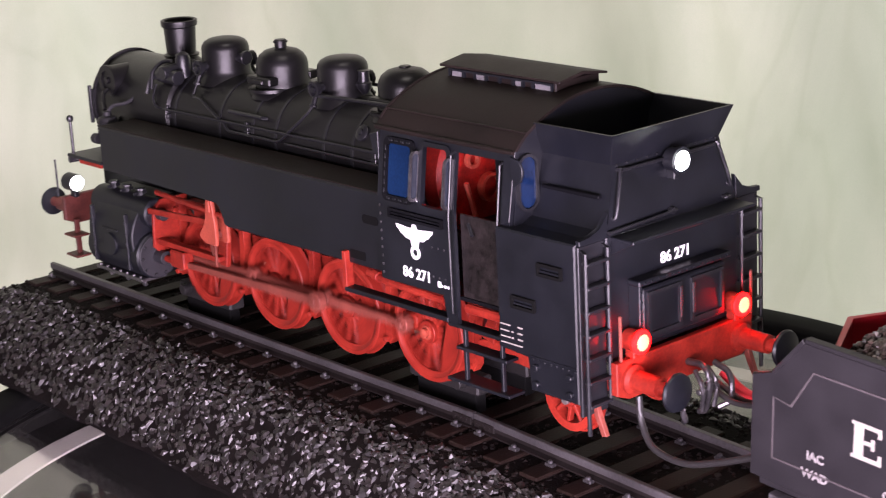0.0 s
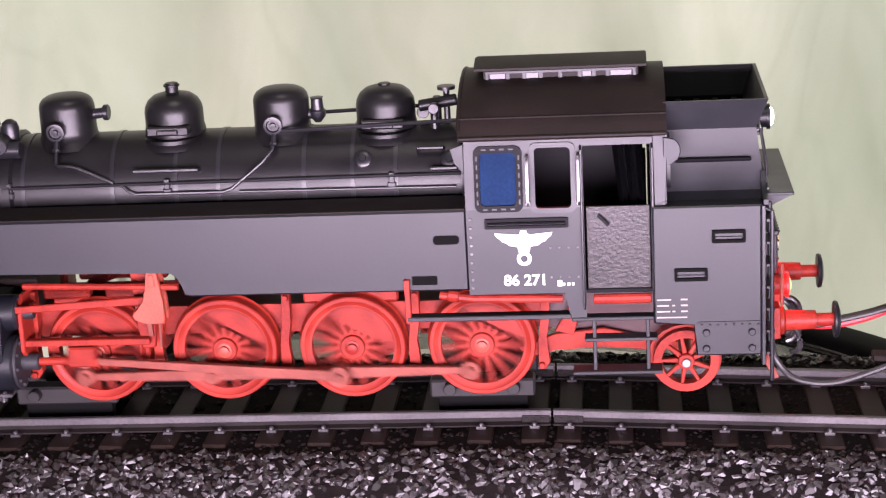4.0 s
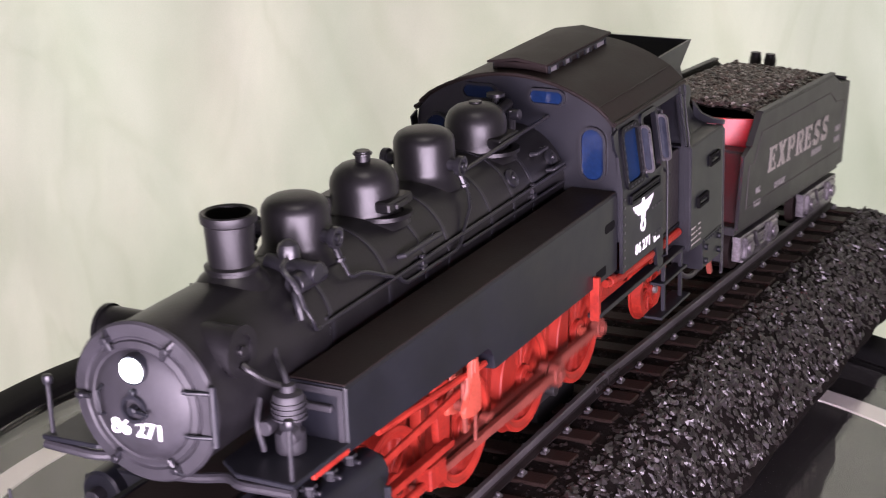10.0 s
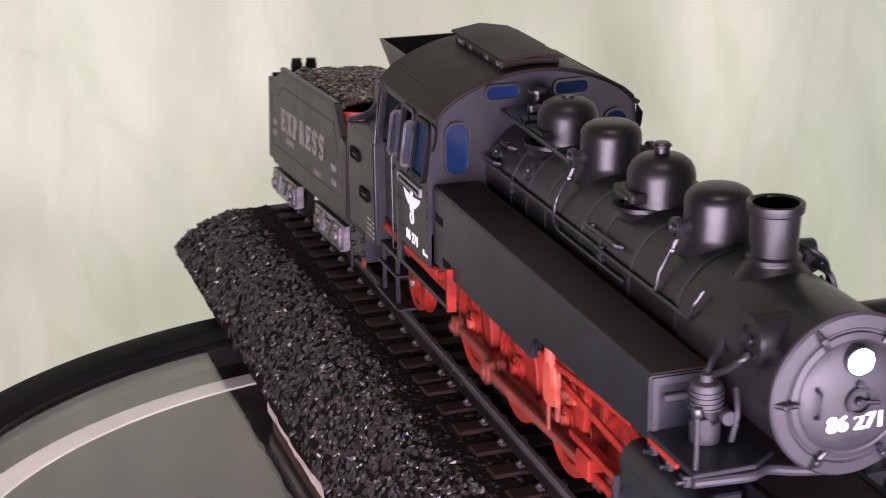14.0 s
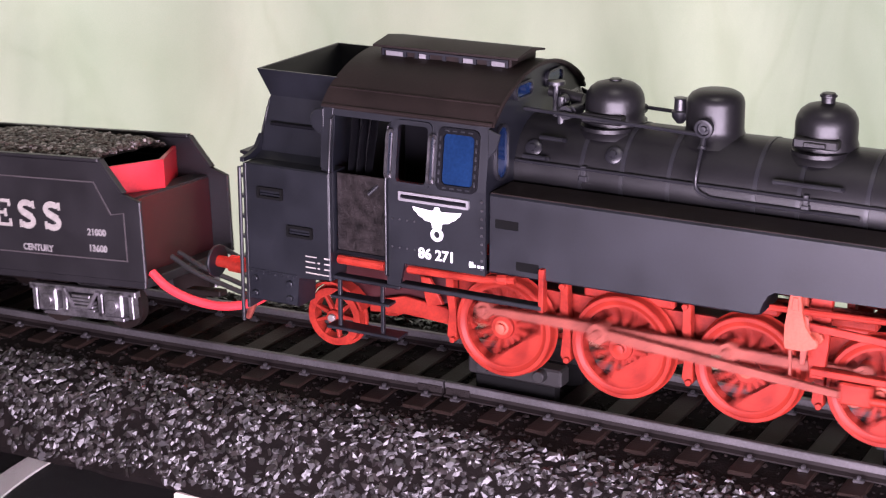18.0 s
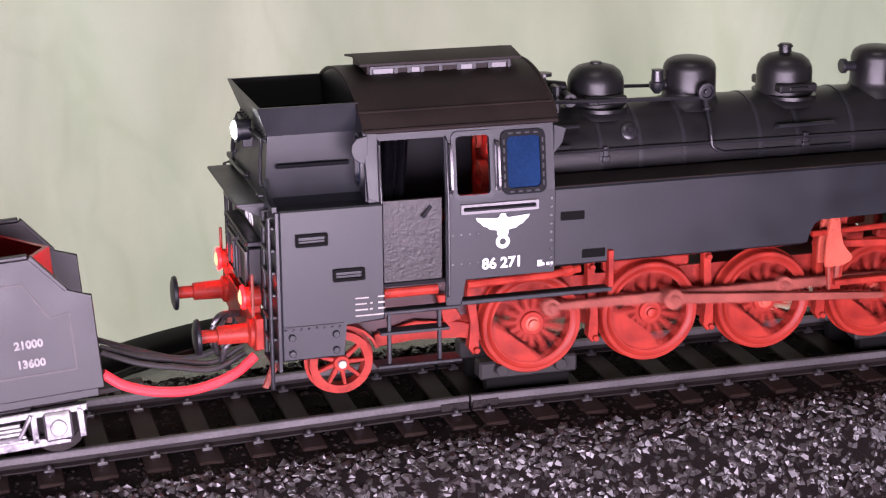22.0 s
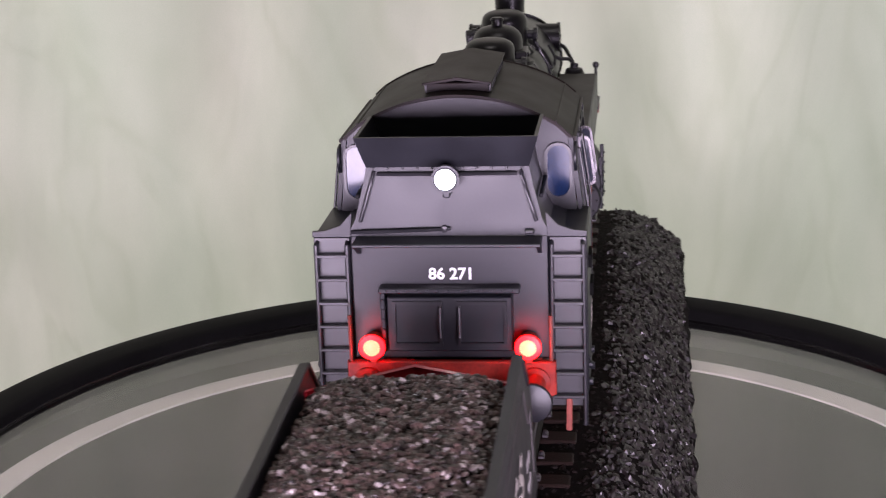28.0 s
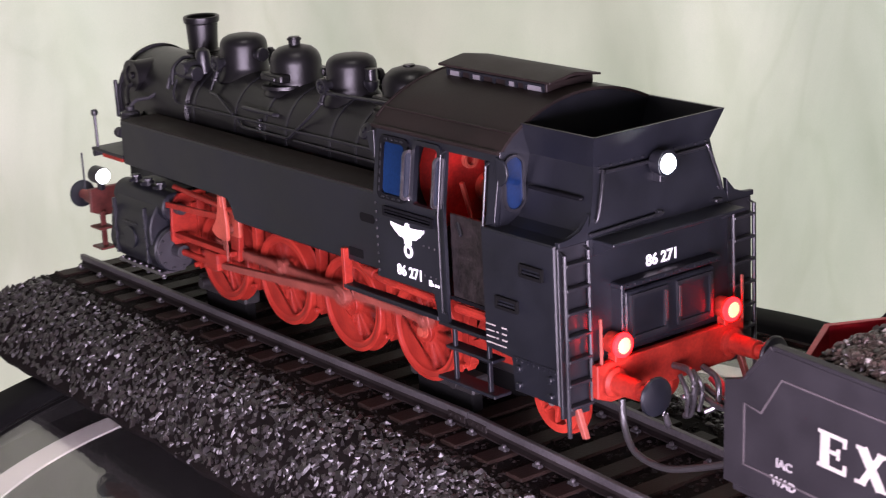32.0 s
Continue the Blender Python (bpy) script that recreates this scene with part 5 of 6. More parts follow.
        pipe(bm, bent([(xb + e * 3, 14, 23), (xb + e * 10, 14, 20), (xb + e * 12, 12, 12), (xb + e * 9, 9, 9)]), 1.1, 8)
        pipe(bm, bent([(xb + e * 3, -14, 23), (xb + e * 10, -14, 20), (xb + e * 12, -12, 12), (xb + e * 9, -9, 9)]), 1.1, 8)
        part("coupling", bm, WORN, bb, "screw coupling and brake hoses")
    # front deck, pumps, lamps
    for s in (-1, 1):
        bm = shape()
        plate(bm, [(126, s * 15), (149, s * 15), (155, s * 23), (155.5, s * 41.5), (126, s * 41.5)], 59.2, 60.8, "z", 0.3)
        dk = part("front_deck", bm, BLACK, loco, "black front footplate")
        bm = shape()
        box(bm, 126.5, 145, s * 40.4, s * 41.6, 57.7, 59.4, 0.2)
        part("deck_edge", bm, RED, dk, "red footplate edge")
        bm = shape()
        pipe(bm, bent([(154.6, s * 41, 57.8), (154.8, s * 32, 57.6), (154.4, s * 24, 57.2), (150.5, s * 17.5, 56.4), (150.5, s * 8, 54.6), (151, s * 0.6, 54)], 4), 1.5, 10)
        part("deck_lip", bm, SMOKE, dk, "rounded lip under the footplate's front edge")
        bm = shape()
        rod(bm, (153, s * 39.6, 60), (153, s * 39.6, 76.5), 0.75, 8)
        turned(bm, (153, s * 39.6, 75.4), (153, s * 39.6, 80), [(0, 0), (1.3, 0.3), (1.7, 1.6), (1.3, 2.9), (0, 3.3)], 12)
        part("grab_post", bm, PIPE, dk, "slim hand post with a round knob")
        bm = shape()
        turned(bm, (137, s * 29.5, 61), (137, s * 29.5, 90), [(0, 0), (4.0, 0), (4.2, 1), (4.2, 6), (3.0, 6.6), (3.0, 9.0), (4.4, 9.8), (4.4, 16), (4.0, 17), (2.0, 17.6), (2.0, 19.5), (0, 20)], 20)
        for k in range(4):
            ring(bm, (137, s * 29.5, 71 + k * 1.5), (137, s * 29.5, 71.6 + k * 1.5), 4.2, 4.9, 20)
        pipe(bm, bent([(137, s * 29.5, 80), (135, s * 27, 83), (131, s * 23, 84), (128, s * 20, 86)]), 0.9, 8)
        rod(bm, (137, s * 25, 69), (143, s * 25, 69), 2.2, 12)
        rod(bm, (140, s * 33, 68), (144, s * 33, 68), 2.4, 12)
        pipe(bm, bent([(142, s * 24, 62), (143, s * 23, 70), (139, s * 21.5, 76)]), 0.8, 8)
        part("air_pump", bm, SMOKE, loco, "ribbed air pump on the footplate")
        bm = shape()
        rod(bm, (170, s * 30, 42), (178, s * 30, 42), 4.2, 18)
        box(bm, 171, 175, s * 30 - 1.2, s * 30 + 1.2, 35, 40, 0.3)
        fl = part("front_lamp", bm, BLACK, loco, "round lit front lamp")
        bm = shape()
        turned(bm, (178, s * 30, 42), (181, s * 30, 42), [(3.8, 0), (3.2, 0.8), (2.0, 1.4), (0, 1.6)], 18)
        part("lens", bm, WHITELIGHT, fl, "glowing white lens")
        bm = shape()
        turned(bm, (170, s * 30, 42), (168, s * 30, 42), [(3.7, 0), (3.0, 0.6), (0, 0.8)], 18)
        part("back_lens", bm, WEAKLIGHT, fl, "glowing white back of the lamp")
        bm = shape()
        box(bm, 169.5, 171, s * 31, s * 33.5, 8, 25, 0.2)
        box(bm, 165, 175, s * 29, s * 37, 17.4, 18.4, 0.2)
        box(bm, 165, 175, s * 29, s * 37, 7.6, 8.6, 0.2)
        part("corner_step", bm, BEAM, loco, "dark red hanging step at the front corner")
        bm = shape()
        rod(bm, (176, s * 37, 36), (176, s * 37, 54), 0.5, 8)
        part("marker_post", bm, BLACK, loco, "thin upright post on the buffer beam")
        # cylinder and steam chest
        bm = shape()
        rod(bm, (101, s * 32.4, 20), (143, s * 32.4, 20), 10.6, 32, 0.8)
        arc = [(s * (27 + 16.0 * math.cos(radians(q))), 27.4 + 18.4 * math.sin(radians(q))) for q in range(84, -85, -12)]
        plate(bm, [(s * 19, 45.5)] + arc + [(s * 19, 10.5)], 104, 140.6, "x", 0.6)
        rod(bm, (99, s * 31.5, 39.5), (145, s * 31.5, 39.5), 6.8, 24, 0.8)
        cy = part("cylinder", bm, BLACK, loco, "black steam cylinder with its valve chest")
        for xe in (100.4, 143.2):
            for z, R, n in ((20, 8.6, 10), (39.5, 5.2, 8)):
                bm = shape()
                rod(bm, (xe - 0.6, s * (32.4 if n == 10 else 31.5), z), (xe + 0.6, s * (32.4 if n == 10 else 31.5), z), R + 1.4, 24)
                tip = (-7 if xe < 120 else 4) if n == 10 else (-7 if xe < 120 else 6)
                rod(bm, (xe, s * (32.4 if n == 10 else 31.5), z), (xe + tip, s * (32.4 if n == 10 else 31.5), z), 3.2 if n == 10 else 2.6, 14)
                for k in range(n):
                    a = 2 * math.pi * k / n
                    yy = s * (32.4 if n == 10 else 31.5)
                    d = -1.6 if xe < 120 else 1.6
                    rod(bm, (xe, yy + R * math.cos(a), z + R * math.sin(a)), (xe + d, yy + R * math.cos(a), z + R * math.sin(a)), 0.75, 6)
                part("cylinder_cover", bm, SMOKE, cy, "bolted round cylinder cover")
        bm = shape()
        box(bm, 103, 141.6, s * 27, s * 40.5, 8.6, 10.2, 0.3)
        for k in range(7):
            rod(bm, (106 + 5.6 * k, s * 39.2, 8.4), (106 + 5.6 * k, s * 39.2, 10.9), 0.8, 6)
        for x in (108, 122, 136):
            rod(bm, (x, s * 36, 8.6), (x, s * 36, 5.2), 0.9, 8)
            rod(bm, (x - 1.6, s * 36, 6.2), (x + 1.6, s * 36, 6.2), 0.7, 6)
        part("drain_rail", bm, WORN, cy, "bolted lower flange with drain cocks")
        for x in (111, 122, 133):
            bm = shape()
            rod(bm, (x, s * 32, 45.6), (x, s * 32, 48.6), 1.7, 10)
            rod(bm, (x, s * 32, 48.4), (x, s * 32, 49.6), 2.3, 6)
            rod(bm, (x, s * 29, 47.2), (x, s * 35.6, 47.2), 0.8, 8)
            part("valve_cock", bm, PIPE, cy, "small relief valve")
        bm = shape()
        box(bm, 107.5, 109, s * 41.6, s * 43.6, 14, 40, 0.3)
        box(bm, 135.5, 137, s * 41.6, s * 43.6, 14, 40, 0.3)
        for x in (108.2, 136.2):
            for z in (16, 21, 26, 31, 36):
                rod(bm, (x, s * 43.2, z), (x, s * 44.1, z), 0.6, 6)
        box(bm, 116, 128.5, s * 41.8, s * 43.3, 30.4, 31.4, 0.2)
        rod(bm, (122.3, s * 42.4, 24), (122.3, s * 43.8, 24), 5.2, 22)
        part("cladding_band", bm, BLACK, cy, "riveted bands and round cover of the cylinder")
        # slide bar, bracket, valve link
        bm = shape()
        box(bm, 50, 101, s * 30.6, s * 34.2, 26.4, 28.8, 0.3)
        part("slide_bar", bm, RED, loco, "red slide bar")
        bm = shape()
        plate(bm, [(49, 24), (54, 24), (55, 36), (56, 57), (49, 57), (46, 44)], s * 28.4, s * 31.0, "y", 0.4)
        part("slide_bracket", bm, RED, loco, "red slide bar bracket")
        # two boot-shaped plates that carry the valve link between them
        for y in (32.2, 38.2):
            bm = shape()
            plate(bm, [(43.2, 57), (47.6, 57), (48.0, 50), (48.8, 45.2), (50.6, 42.8), (53.0, 41.6), (54.0, 39.8), (53.2, 38.0), (50.8, 37.4),
                       (48.2, 37.2), (45.0, 36.2), (42.2, 36.6), (41.6, 38.4), (42.0, 45)], s * y, s * (y + 1.9), "y", 0.5)
            plate(bm, [(44.6, 55.6), (46.4, 55.6), (46.8, 51), (44.2, 51)], s * (y + 1.7), s * (y + 2.4), "y", 0.2)
            part("valve_bracket", bm, CASTING, loco, "pale red boot-shaped valve bracket")
        bm = shape()
        rod(bm, (47.6, s * 33.6, 39.8), (47.6, s * 38.6, 39.8), 1.9, 14)
        plate(bm, [(43.4, 38), (44.6, 38), (45.0, 27), (44.0, 27)], s * 38.4, s * 39.4, "y", 0.2)
        plate(bm, [(46.6, 50), (49.6, 48), (50.2, 40), (49.0, 31), (47.0, 31), (48.0, 40), (46.4, 46)], s * 36.7, s * 38.0, "y", 0.3)
        part("valve_link", bm, BRIGHT_ROD, loco, "red curved valve link on its pin")
        bm = shape()
        plate(bm, [(46, 43.2), (100, 40.4), (100, 43), (46, 46.2)], s * 35.2, s * 36.6, "y", 0.3)
        pipe(bm, [(96, s * 33, 50), (36, s * 38.6, 50.2)], 1.2, 8)
        part("radius_rod", bm, RED, loco, "red radius rod")
        # side frames, brake gear, footboards, pipes
        bm = shape()
        plate(bm, [(-96, 36), (-90, 35), (96, 35), (104, 41), (104, 29), (96, 24), (-96, 24)], s * 14.5, s * 16.2, "y")
        part("side_frame", bm, RED, loco, "red side frame plate")
        # rear end of the plate: shade under the cab put into its colour
        bm = shape()
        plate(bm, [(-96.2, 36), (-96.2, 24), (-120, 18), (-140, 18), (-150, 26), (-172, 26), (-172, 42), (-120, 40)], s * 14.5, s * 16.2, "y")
        part("rear_frame", bm, MAROON, loco, "rear end of the frame plate, shade in its maroon")
        # front end of the plate: shade below the deck put into its colour
        bm = shape()
        plate(bm, [(104.2, 41), (112, 46), (168, 48), (168, 34), (150, 30), (110, 32), (104.2, 29)], s * 14.5, s * 16.2, "y")
        part("front_frame", bm, TRIM, loco, "front end of the frame plate, shade in its black")
        bm = shape()
        plate(bm, [(s * 16.4, 14), (s * 24, 13), (s * 35.6, 25), (s * 34.6, 42), (s * 30, 46), (s * 16.4, 46)], 97.4, 99.2, "x", 0.3)
        part("guide_plate", bm, RED, loco, "red upright plate behind the cylinder")
        for x in (48.6, 0, -48.6, 97, -97):
            bm = shape()
            plate(bm, [(x - 1.6, 44), (x + 1.6, 44), (x + 2.0, 30), (x + 3.2, 21), (x + 3.6, 11), (x + 1.2, 9), (x - 1, 12), (x + 0.4, 22), (x - 1.2, 30)], s * 18.5, s * 22.5, "y", 0.3)
            rod(bm, (x + 2.2, s * 17, 11), (x + 2.2, s * 24.4, 11), 1.2, 10)
            rod(bm, (x, s * 17, 40), (x, s * 25, 40), 1.2, 10)
            part("brake_hanger", bm, RED, loco, "red brake hanger and block")
        for x in (25, -12, -36, 60, 84):
            bm = shape()
            box(bm, x - 9, x + 9, s * 15.5, s * 21, 40.5, 44.5, 0.8)
            box(bm, x - 6, x + 6, s * 15.5, s * 19, 36, 40.6, 0.8)
            part("axle_spring", bm, RED, loco, "red spring over the axle")
        bm = shape()
        pipe(bm, [(-60, s * 40.5, 45.4), (-72, s * 41.5, 44.2), (-104, s * 41.5, 43.4)], 1.5, 10)
        rod(bm, (-115, s * 40.5, 42.6), (-135.5, s * 40.5, 42.6), 1.8, 10)
        rod(bm, (-63, s * 40.5, 45.2), (-67, s * 41, 44.8), 2.1, 10)
        part("red_pipe", bm, RED, loco, "red pipe under the cab")
        bm = shape()
        box(bm, -107, -48, s * 38.5, s * 43.4, 36.2, 38.0, 0.3)
        box(bm, -137, -107, s * 38.5, s * 43.4, 35.2, 36.6, 0.3)
        fb = part("footboard", bm, BLACK, loco, "dark footboard beside the wheels")
        bm = shape()
        box(bm, -49.4, -47.4, s * 39.6, s * 43.2, 35.5, 52, 0.2)
        part("board_post", bm, RED, fb, "red upright post")
        bm = shape()
        for x in (-115, -134):
            box(bm, x - 0.7, x + 0.7, s * 41.4, s * 43.0, 14.5, 36, 0.2)
        box(bm, -137.5, -111.5, s * 38, s * 44, 27.6, 28.8, 0.2)
        box(bm, -139, -107, s * 37, s * 44.8, 15.2, 16.4, 0.2)
        part("cab_steps", bm, BLACK, loco, "black cab steps")
        bm = shape()
        plate(bm, [(-86, 17), (-100, 22), (-118, 24), (-134, 20), (-134, 15), (-118, 17), (-100, 16), (-90, 13)], s * 18, s * 20, "y", 0.3)
        plate(bm, [(-100, 24), (-106, 34), (-110, 34), (-107, 22)], s * 20, s * 22, "y", 0.3)
        part("trailing_frame", bm, RED, loco, "red trailing wheel frame")
        bm = shape()
        for k in range(9):
            a = radians(20 + 140 * k / 8)
            b = radians(20 + 140 * (k + 1) / 8)
            if k < 8:
                plate(bm, [(-148 + 14 * math.cos(a), 12 + 14 * math.sin(a)), (-148 + 15 * math.cos(a), 12 + 15 * math.sin(a)), (-148 + 15 * math.cos(b), 12 + 15 * math.sin(b)),
                           (-148 + 14 * math.cos(b), 12 + 14 * math.sin(b))], s * 19, s * 26, "y")
        part("wheel_guard", bm, RED, loco, "curved red wheel guard")
        small_wheel(loco, -148.0, s)
        small_wheel(loco, 147.0, s)
    bm = shape()
    box(bm, -168, -88, -14.4, 14.4, 25, 45, 0.5)
    box(bm, -89, 98, -14.4, 14.4, 25, 34, 0.5)
    box(bm, 97, 166, -14.4, 14.4, 25, 47, 0.5)
    part("inner_frame", bm, ROOF, loco, "dark underside between the frames")
    bm = shape()
    box(bm, -108, -40, -20, 20, 46, 62, 1)
    part("ash_pan", bm, ROOF, loco)
    for x in AXLES + (147.0, -148.0):
        bm = shape()
        rod(bm, (x, -22, 20 if x in AXLES else 12), (x, 22, 20 if x in AXLES else 12), 2.4, 12)
        part("axle", bm, RED, loco)
    return loco

# ---- the toy tender: its own space starts at the middle of its front end, x ahead, z up from the body's underside ----


def tender_outline(inset=0.0):
    i = inset
    return [(-i, i), (-i, 34.5 - i * 0.6), (-8.5 - i * 0.8, 37.0 - i), (-19 - i * 0.5, 50.5 - i), (-138 + i * 0.4, 51.5 - i), (-152 + i * 0.6, 45 - i),
            (-170 + i, 44 - i), (-170 + i, i)]


def slab_word(word, parent, xm, y, zm, s):
    """Upright block lettering with square serifs, 11 mm wide and 12 mm high a letter."""
    bm = shape()
    count = [0]

    def bar(u0, v0, u1, v1, w, u):
        d = Vector((u1 - u0, v1 - v0)).normalized() * (w / 2)
        n = (-d.y, d.x)
        pts = [(u0 + n[0], v0 + n[1]), (u1 + n[0], v1 + n[1]), (u1 - n[0], v1 - n[1]), (u0 - n[0], v0 - n[1])]
        count[0] += 1
        plate(bm, [(xm - s * (u + a), zm + b) for a, b in pts], y - s * 0.1, y + s * (0.16 + 0.004 * count[0]), "y")

    def curve(cu, cv, ru, rv, a0, a1, w, u):
        n = 9
        p = [(cu + ru * math.cos(radians(a0 + (a1 - a0) * k / n)), cv + rv * math.sin(radians(a0 + (a1 - a0) * k / n))) for k in range(n + 1)]
        out = [(cu + (q[0] - cu) * (1 + w / 2 / ru), cv + (q[1] - cv) * (1 + w / 2 / rv)) for q in p]
        inn = [(cu + (q[0] - cu) * (1 - w / 2 / ru), cv + (q[1] - cv) * max(1 - w / 2 / rv, 0.2)) for q in p]
        count[0] += 1
        top = y + s * (0.16 + 0.004 * count[0])
        for a, b, c, d in zip(out, out[1:], inn[1:], inn):
            bm.faces.new([bm.verts.new((xm - s * (u + e), top, zm + f)) for e, f in (a, b, c, d)])

    for k, c in enumerate(word):
        u = -42.6 + 14.2 * k
        if c in "EPR":
            bar(-3, -6, -3, 6, 3.4, u)
            bar(-5.6, -5.4, 0, -5.4, 1.2, u)
            bar(-5.6, 5.4, 0, 5.4, 1.2, u)
        if c == "E":
            bar(-3, 5.3, 4.6, 5.3, 1.4, u)
            bar(-3, -5.3, 4.8, -5.3, 1.4, u)
            bar(-3, 0, 2.2, 0, 1.3, u)
            bar(4.3, 6, 4.3, 2.8, 1.3, u)
            bar(4.5, -6, 4.5, -2.6, 1.3, u)
            bar(2.0, -1.8, 2.0, 1.8, 1.2, u)
        if c in "PR":
            curve(0.8, 2.8, 3.1, 2.4, -90, 90, 3.0, u)
            bar(-3, 5.3, 0.8, 5.3, 1.3, u)
            bar(-3, 0.3, 0.8, 0.3, 1.3, u)
        if c == "R":
            bar(0.4, 0.2, 3.6, -5.0, 2.6, u)
            bar(2.4, -5.4, 5.8, -5.4, 1.2, u)
        if c == "X":
            bar(-3.6, 5.6, 3.6, -5.6, 3.4, u)
            bar(-3.4, -5.6, 3.4, 5.6, 2.2, u)
            for a in (-3.8, 3.8):
                for b in (-5.4, 5.4):
                    bar(a - 2.0, b, a + 2.0, b, 1.2, u)
        if c == "S":
            curve(0, 2.8, 3.5, 2.3, 20, 230, 2.8, u)
            bar(-2.6, 1.2, 2.6, -1.2, 3.2, u)
            curve(0, -2.8, 3.5, 2.3, 50, -160, 2.8, u)
            bar(3.8, 6, 3.8, 2.6, 1.2, u)
            bar(-3.8, -6, -3.8, -2.6, 1.2, u)
    part("lettering", bm, GREYWHITE, parent, "worn pale block lettering EXPRESS", smooth=0)


def truck(tender, xm):
    for s in (-1, 1):
        for x in (xm - 18, xm + 18):
            bm = shape()
            ring(bm, (x, s * 22, -12.5), (x, s * 26, -12.5), 7.6, 10.4, 24)
            rod(bm, (x, s * 22, -12.5), (x, s * 25, -12.5), 8.0, 24)
            part("wheel", bm, ROOF, tender, "dark tender wheel")
    for s in (-1, 1):
        bm = shape()
        y0, y1 = s * 27.5, s * 31.5
        plate(bm, [(xm - 29, -5), (xm + 29, -5), (xm + 29, -7.5), (xm - 29, -7.5)], y0, y1, "y", 0.4)
        plate(bm, [(xm - 22, -17), (xm - 12, -15.4), (xm + 12, -15.4), (xm + 22, -17), (xm + 22, -18.4), (xm - 22, -18.4)], y0, y1, "y", 0.3)
        for x in (xm - 18, xm + 18):
            box(bm, x - 5.0, x + 5.0, s * 27, s * 33.2, -16.5, -6.0, 0.8)
            rod(bm, (x, s * 32, -11.5), (x, s * 34.4, -11.5), 3.0, 14)
            box(bm, x - 9.5, x - 7.0, y0, y1, -17, -5, 0.3)
            box(bm, x + 7.0, x + 9.5, y0, y1, -17, -5, 0.3)
        for k in range(5):
            box(bm, xm - 7 + k * 0.5, xm + 7 - k * 0.5, s * 29, s * 32.4, -15.4 + 1.5 * k, -14.2 + 1.5 * k, 0.2)
        pipe(bm, [(xm - 9, s * 32, -6), (xm - 4, s * 32.5, -13.5), (xm + 4, s * 32.5, -13.5), (xm + 9, s * 32, -6)], 0.9, 8)
        part("truck_frame", bm, SILVER, tender, "silver bogie side frame with springs and axle boxes")


def tender_car():
    t = empty("coal_tender", "dull black toy tender lettered EXPRESS with silver bogies", "model tender")
    for s in (-1, 1):
        bm = shape()
        plate(bm, tender_outline(), s * 30.2, s * 32.2, "y", 0.4)
        sd = part("side_panel", bm, TENDER, t, "black stepped tender side")
        bm = shape()
        frame_plate(bm, tender_outline(8.4), tender_outline(9.0), s * 32.1, s * 32.45, "y")
        part("lining", bm, LINING, sd, "raised lining band", smooth=0)
        bm = shape()
        plate(bm, [(-20, 50.6), (-137, 51.6), (-137, 53.0), (-20, 52.0)], s * 29.6, s * 32.8, "y", 0.3)
        plate(bm, [(-20, 50.4), (-9, 37.2), (-8, 38.0), (-19, 51.6)], s * 29.6, s * 32.8, "y", 0.2)
        part("top_bead", bm, TENDER, sd)
        slab_word("EXPRESS", sd, -86 if s > 0 else -90, s * 32.2, 25.8, s)
        letters("CENTURY", 4.0, sd, DIM, side_text(-58 if s > 0 else -57, s * 32.3, 11.2), "small_lettering", "small pale lettering CENTURY", 0.15, 17)
        nums = ("IAC", "WAD") if s > 0 else ("21000", "13600")
        if s > 0:
            places = ((-25, 14.2), (-25, 8.0))
        else:
            places = ((-24, 20.0), (-24, 13.0))
        for word, (x, z) in zip(nums, places):
            letters(word, 4.0, sd, DIM, side_text(x, s * 32.3, z), "small_lettering", "small pale lettering " + word, 0.15)
        for x0, x1, z in ((-126, -108, 14.5), (-158, -149, 20), (-158, -149, 14.2)):
            bm = shape()
            for k in range(5):
                w = (x1 - x0) / 5
                box(bm, x0 + k * w, x0 + k * w + w * 0.72, s * 32.2, s * 32.4, z, z + 3.0, 0)
            part("small_bars", bm, DIM, sd, "small pale bars of worn lettering", smooth=0)
    # ends, floor, coal space
    bm = shape()
    box(bm, -170, -168.2, -30.2, 30.2, 0, 46, 0.3)
    part("end_panel", bm, TENDER, t, "rear end of the tender")
    # the tail lamps' red glow on this wall is put into its maroon
    bm = shape()
    box(bm, -12, -10, -30.2, 30.2, 0, 33, 0.3)
    part("front_wall", bm, MAROON, t, "lower front wall, red lamp glow in its colour")
    bm = shape()
    plate(bm, [(-27, -30.2), (-11, 0), (-27, 30.2), (-29, 30.2), (-13, 0), (-29, -30.2)], 33, 46.5, "z", 0.2)
    part("front_panel", bm, REDPANEL, t, "red bulkhead of the tender, bent forward in the middle")
    bm = shape()
    box(bm, -21, -10.5, -30.2, 30.2, 32.6, 34.0, 0.2)
    part("front_step", bm, TENDER, t, "black step of the tender front")
    bm = shape()
    box(bm, -169, -2, -30.0, 30.0, -3.5, 0.6, 0.4)
    box(bm, -150, -20, -12, 12, -7, -3.4, 0.4)
    part("underframe", bm, TENDER, t)
    for y in (-12, -4):
        bm = shape()
        turned(bm, (-163, y - 6, 44), (-163, y - 6, 56), [(0, 0), (3.2, 0), (3.2, 7), (2.6, 9), (2.8, 10), (0, 10.4)], 16)
        part("filler_cap", bm, TENDER, t, "small dark water filler post")
    bm = shape()
    box(bm, -169, -152, -30, 30, 42.5, 44.2, 0.3)
    part("rear_deck", bm, TENDER, t)
    # coal heap
    bm = shape()

    def heap(x, y):
        e = min((x + 151) / 14, (-22 - x) / 10, (30 - abs(y)) / 10, 1)
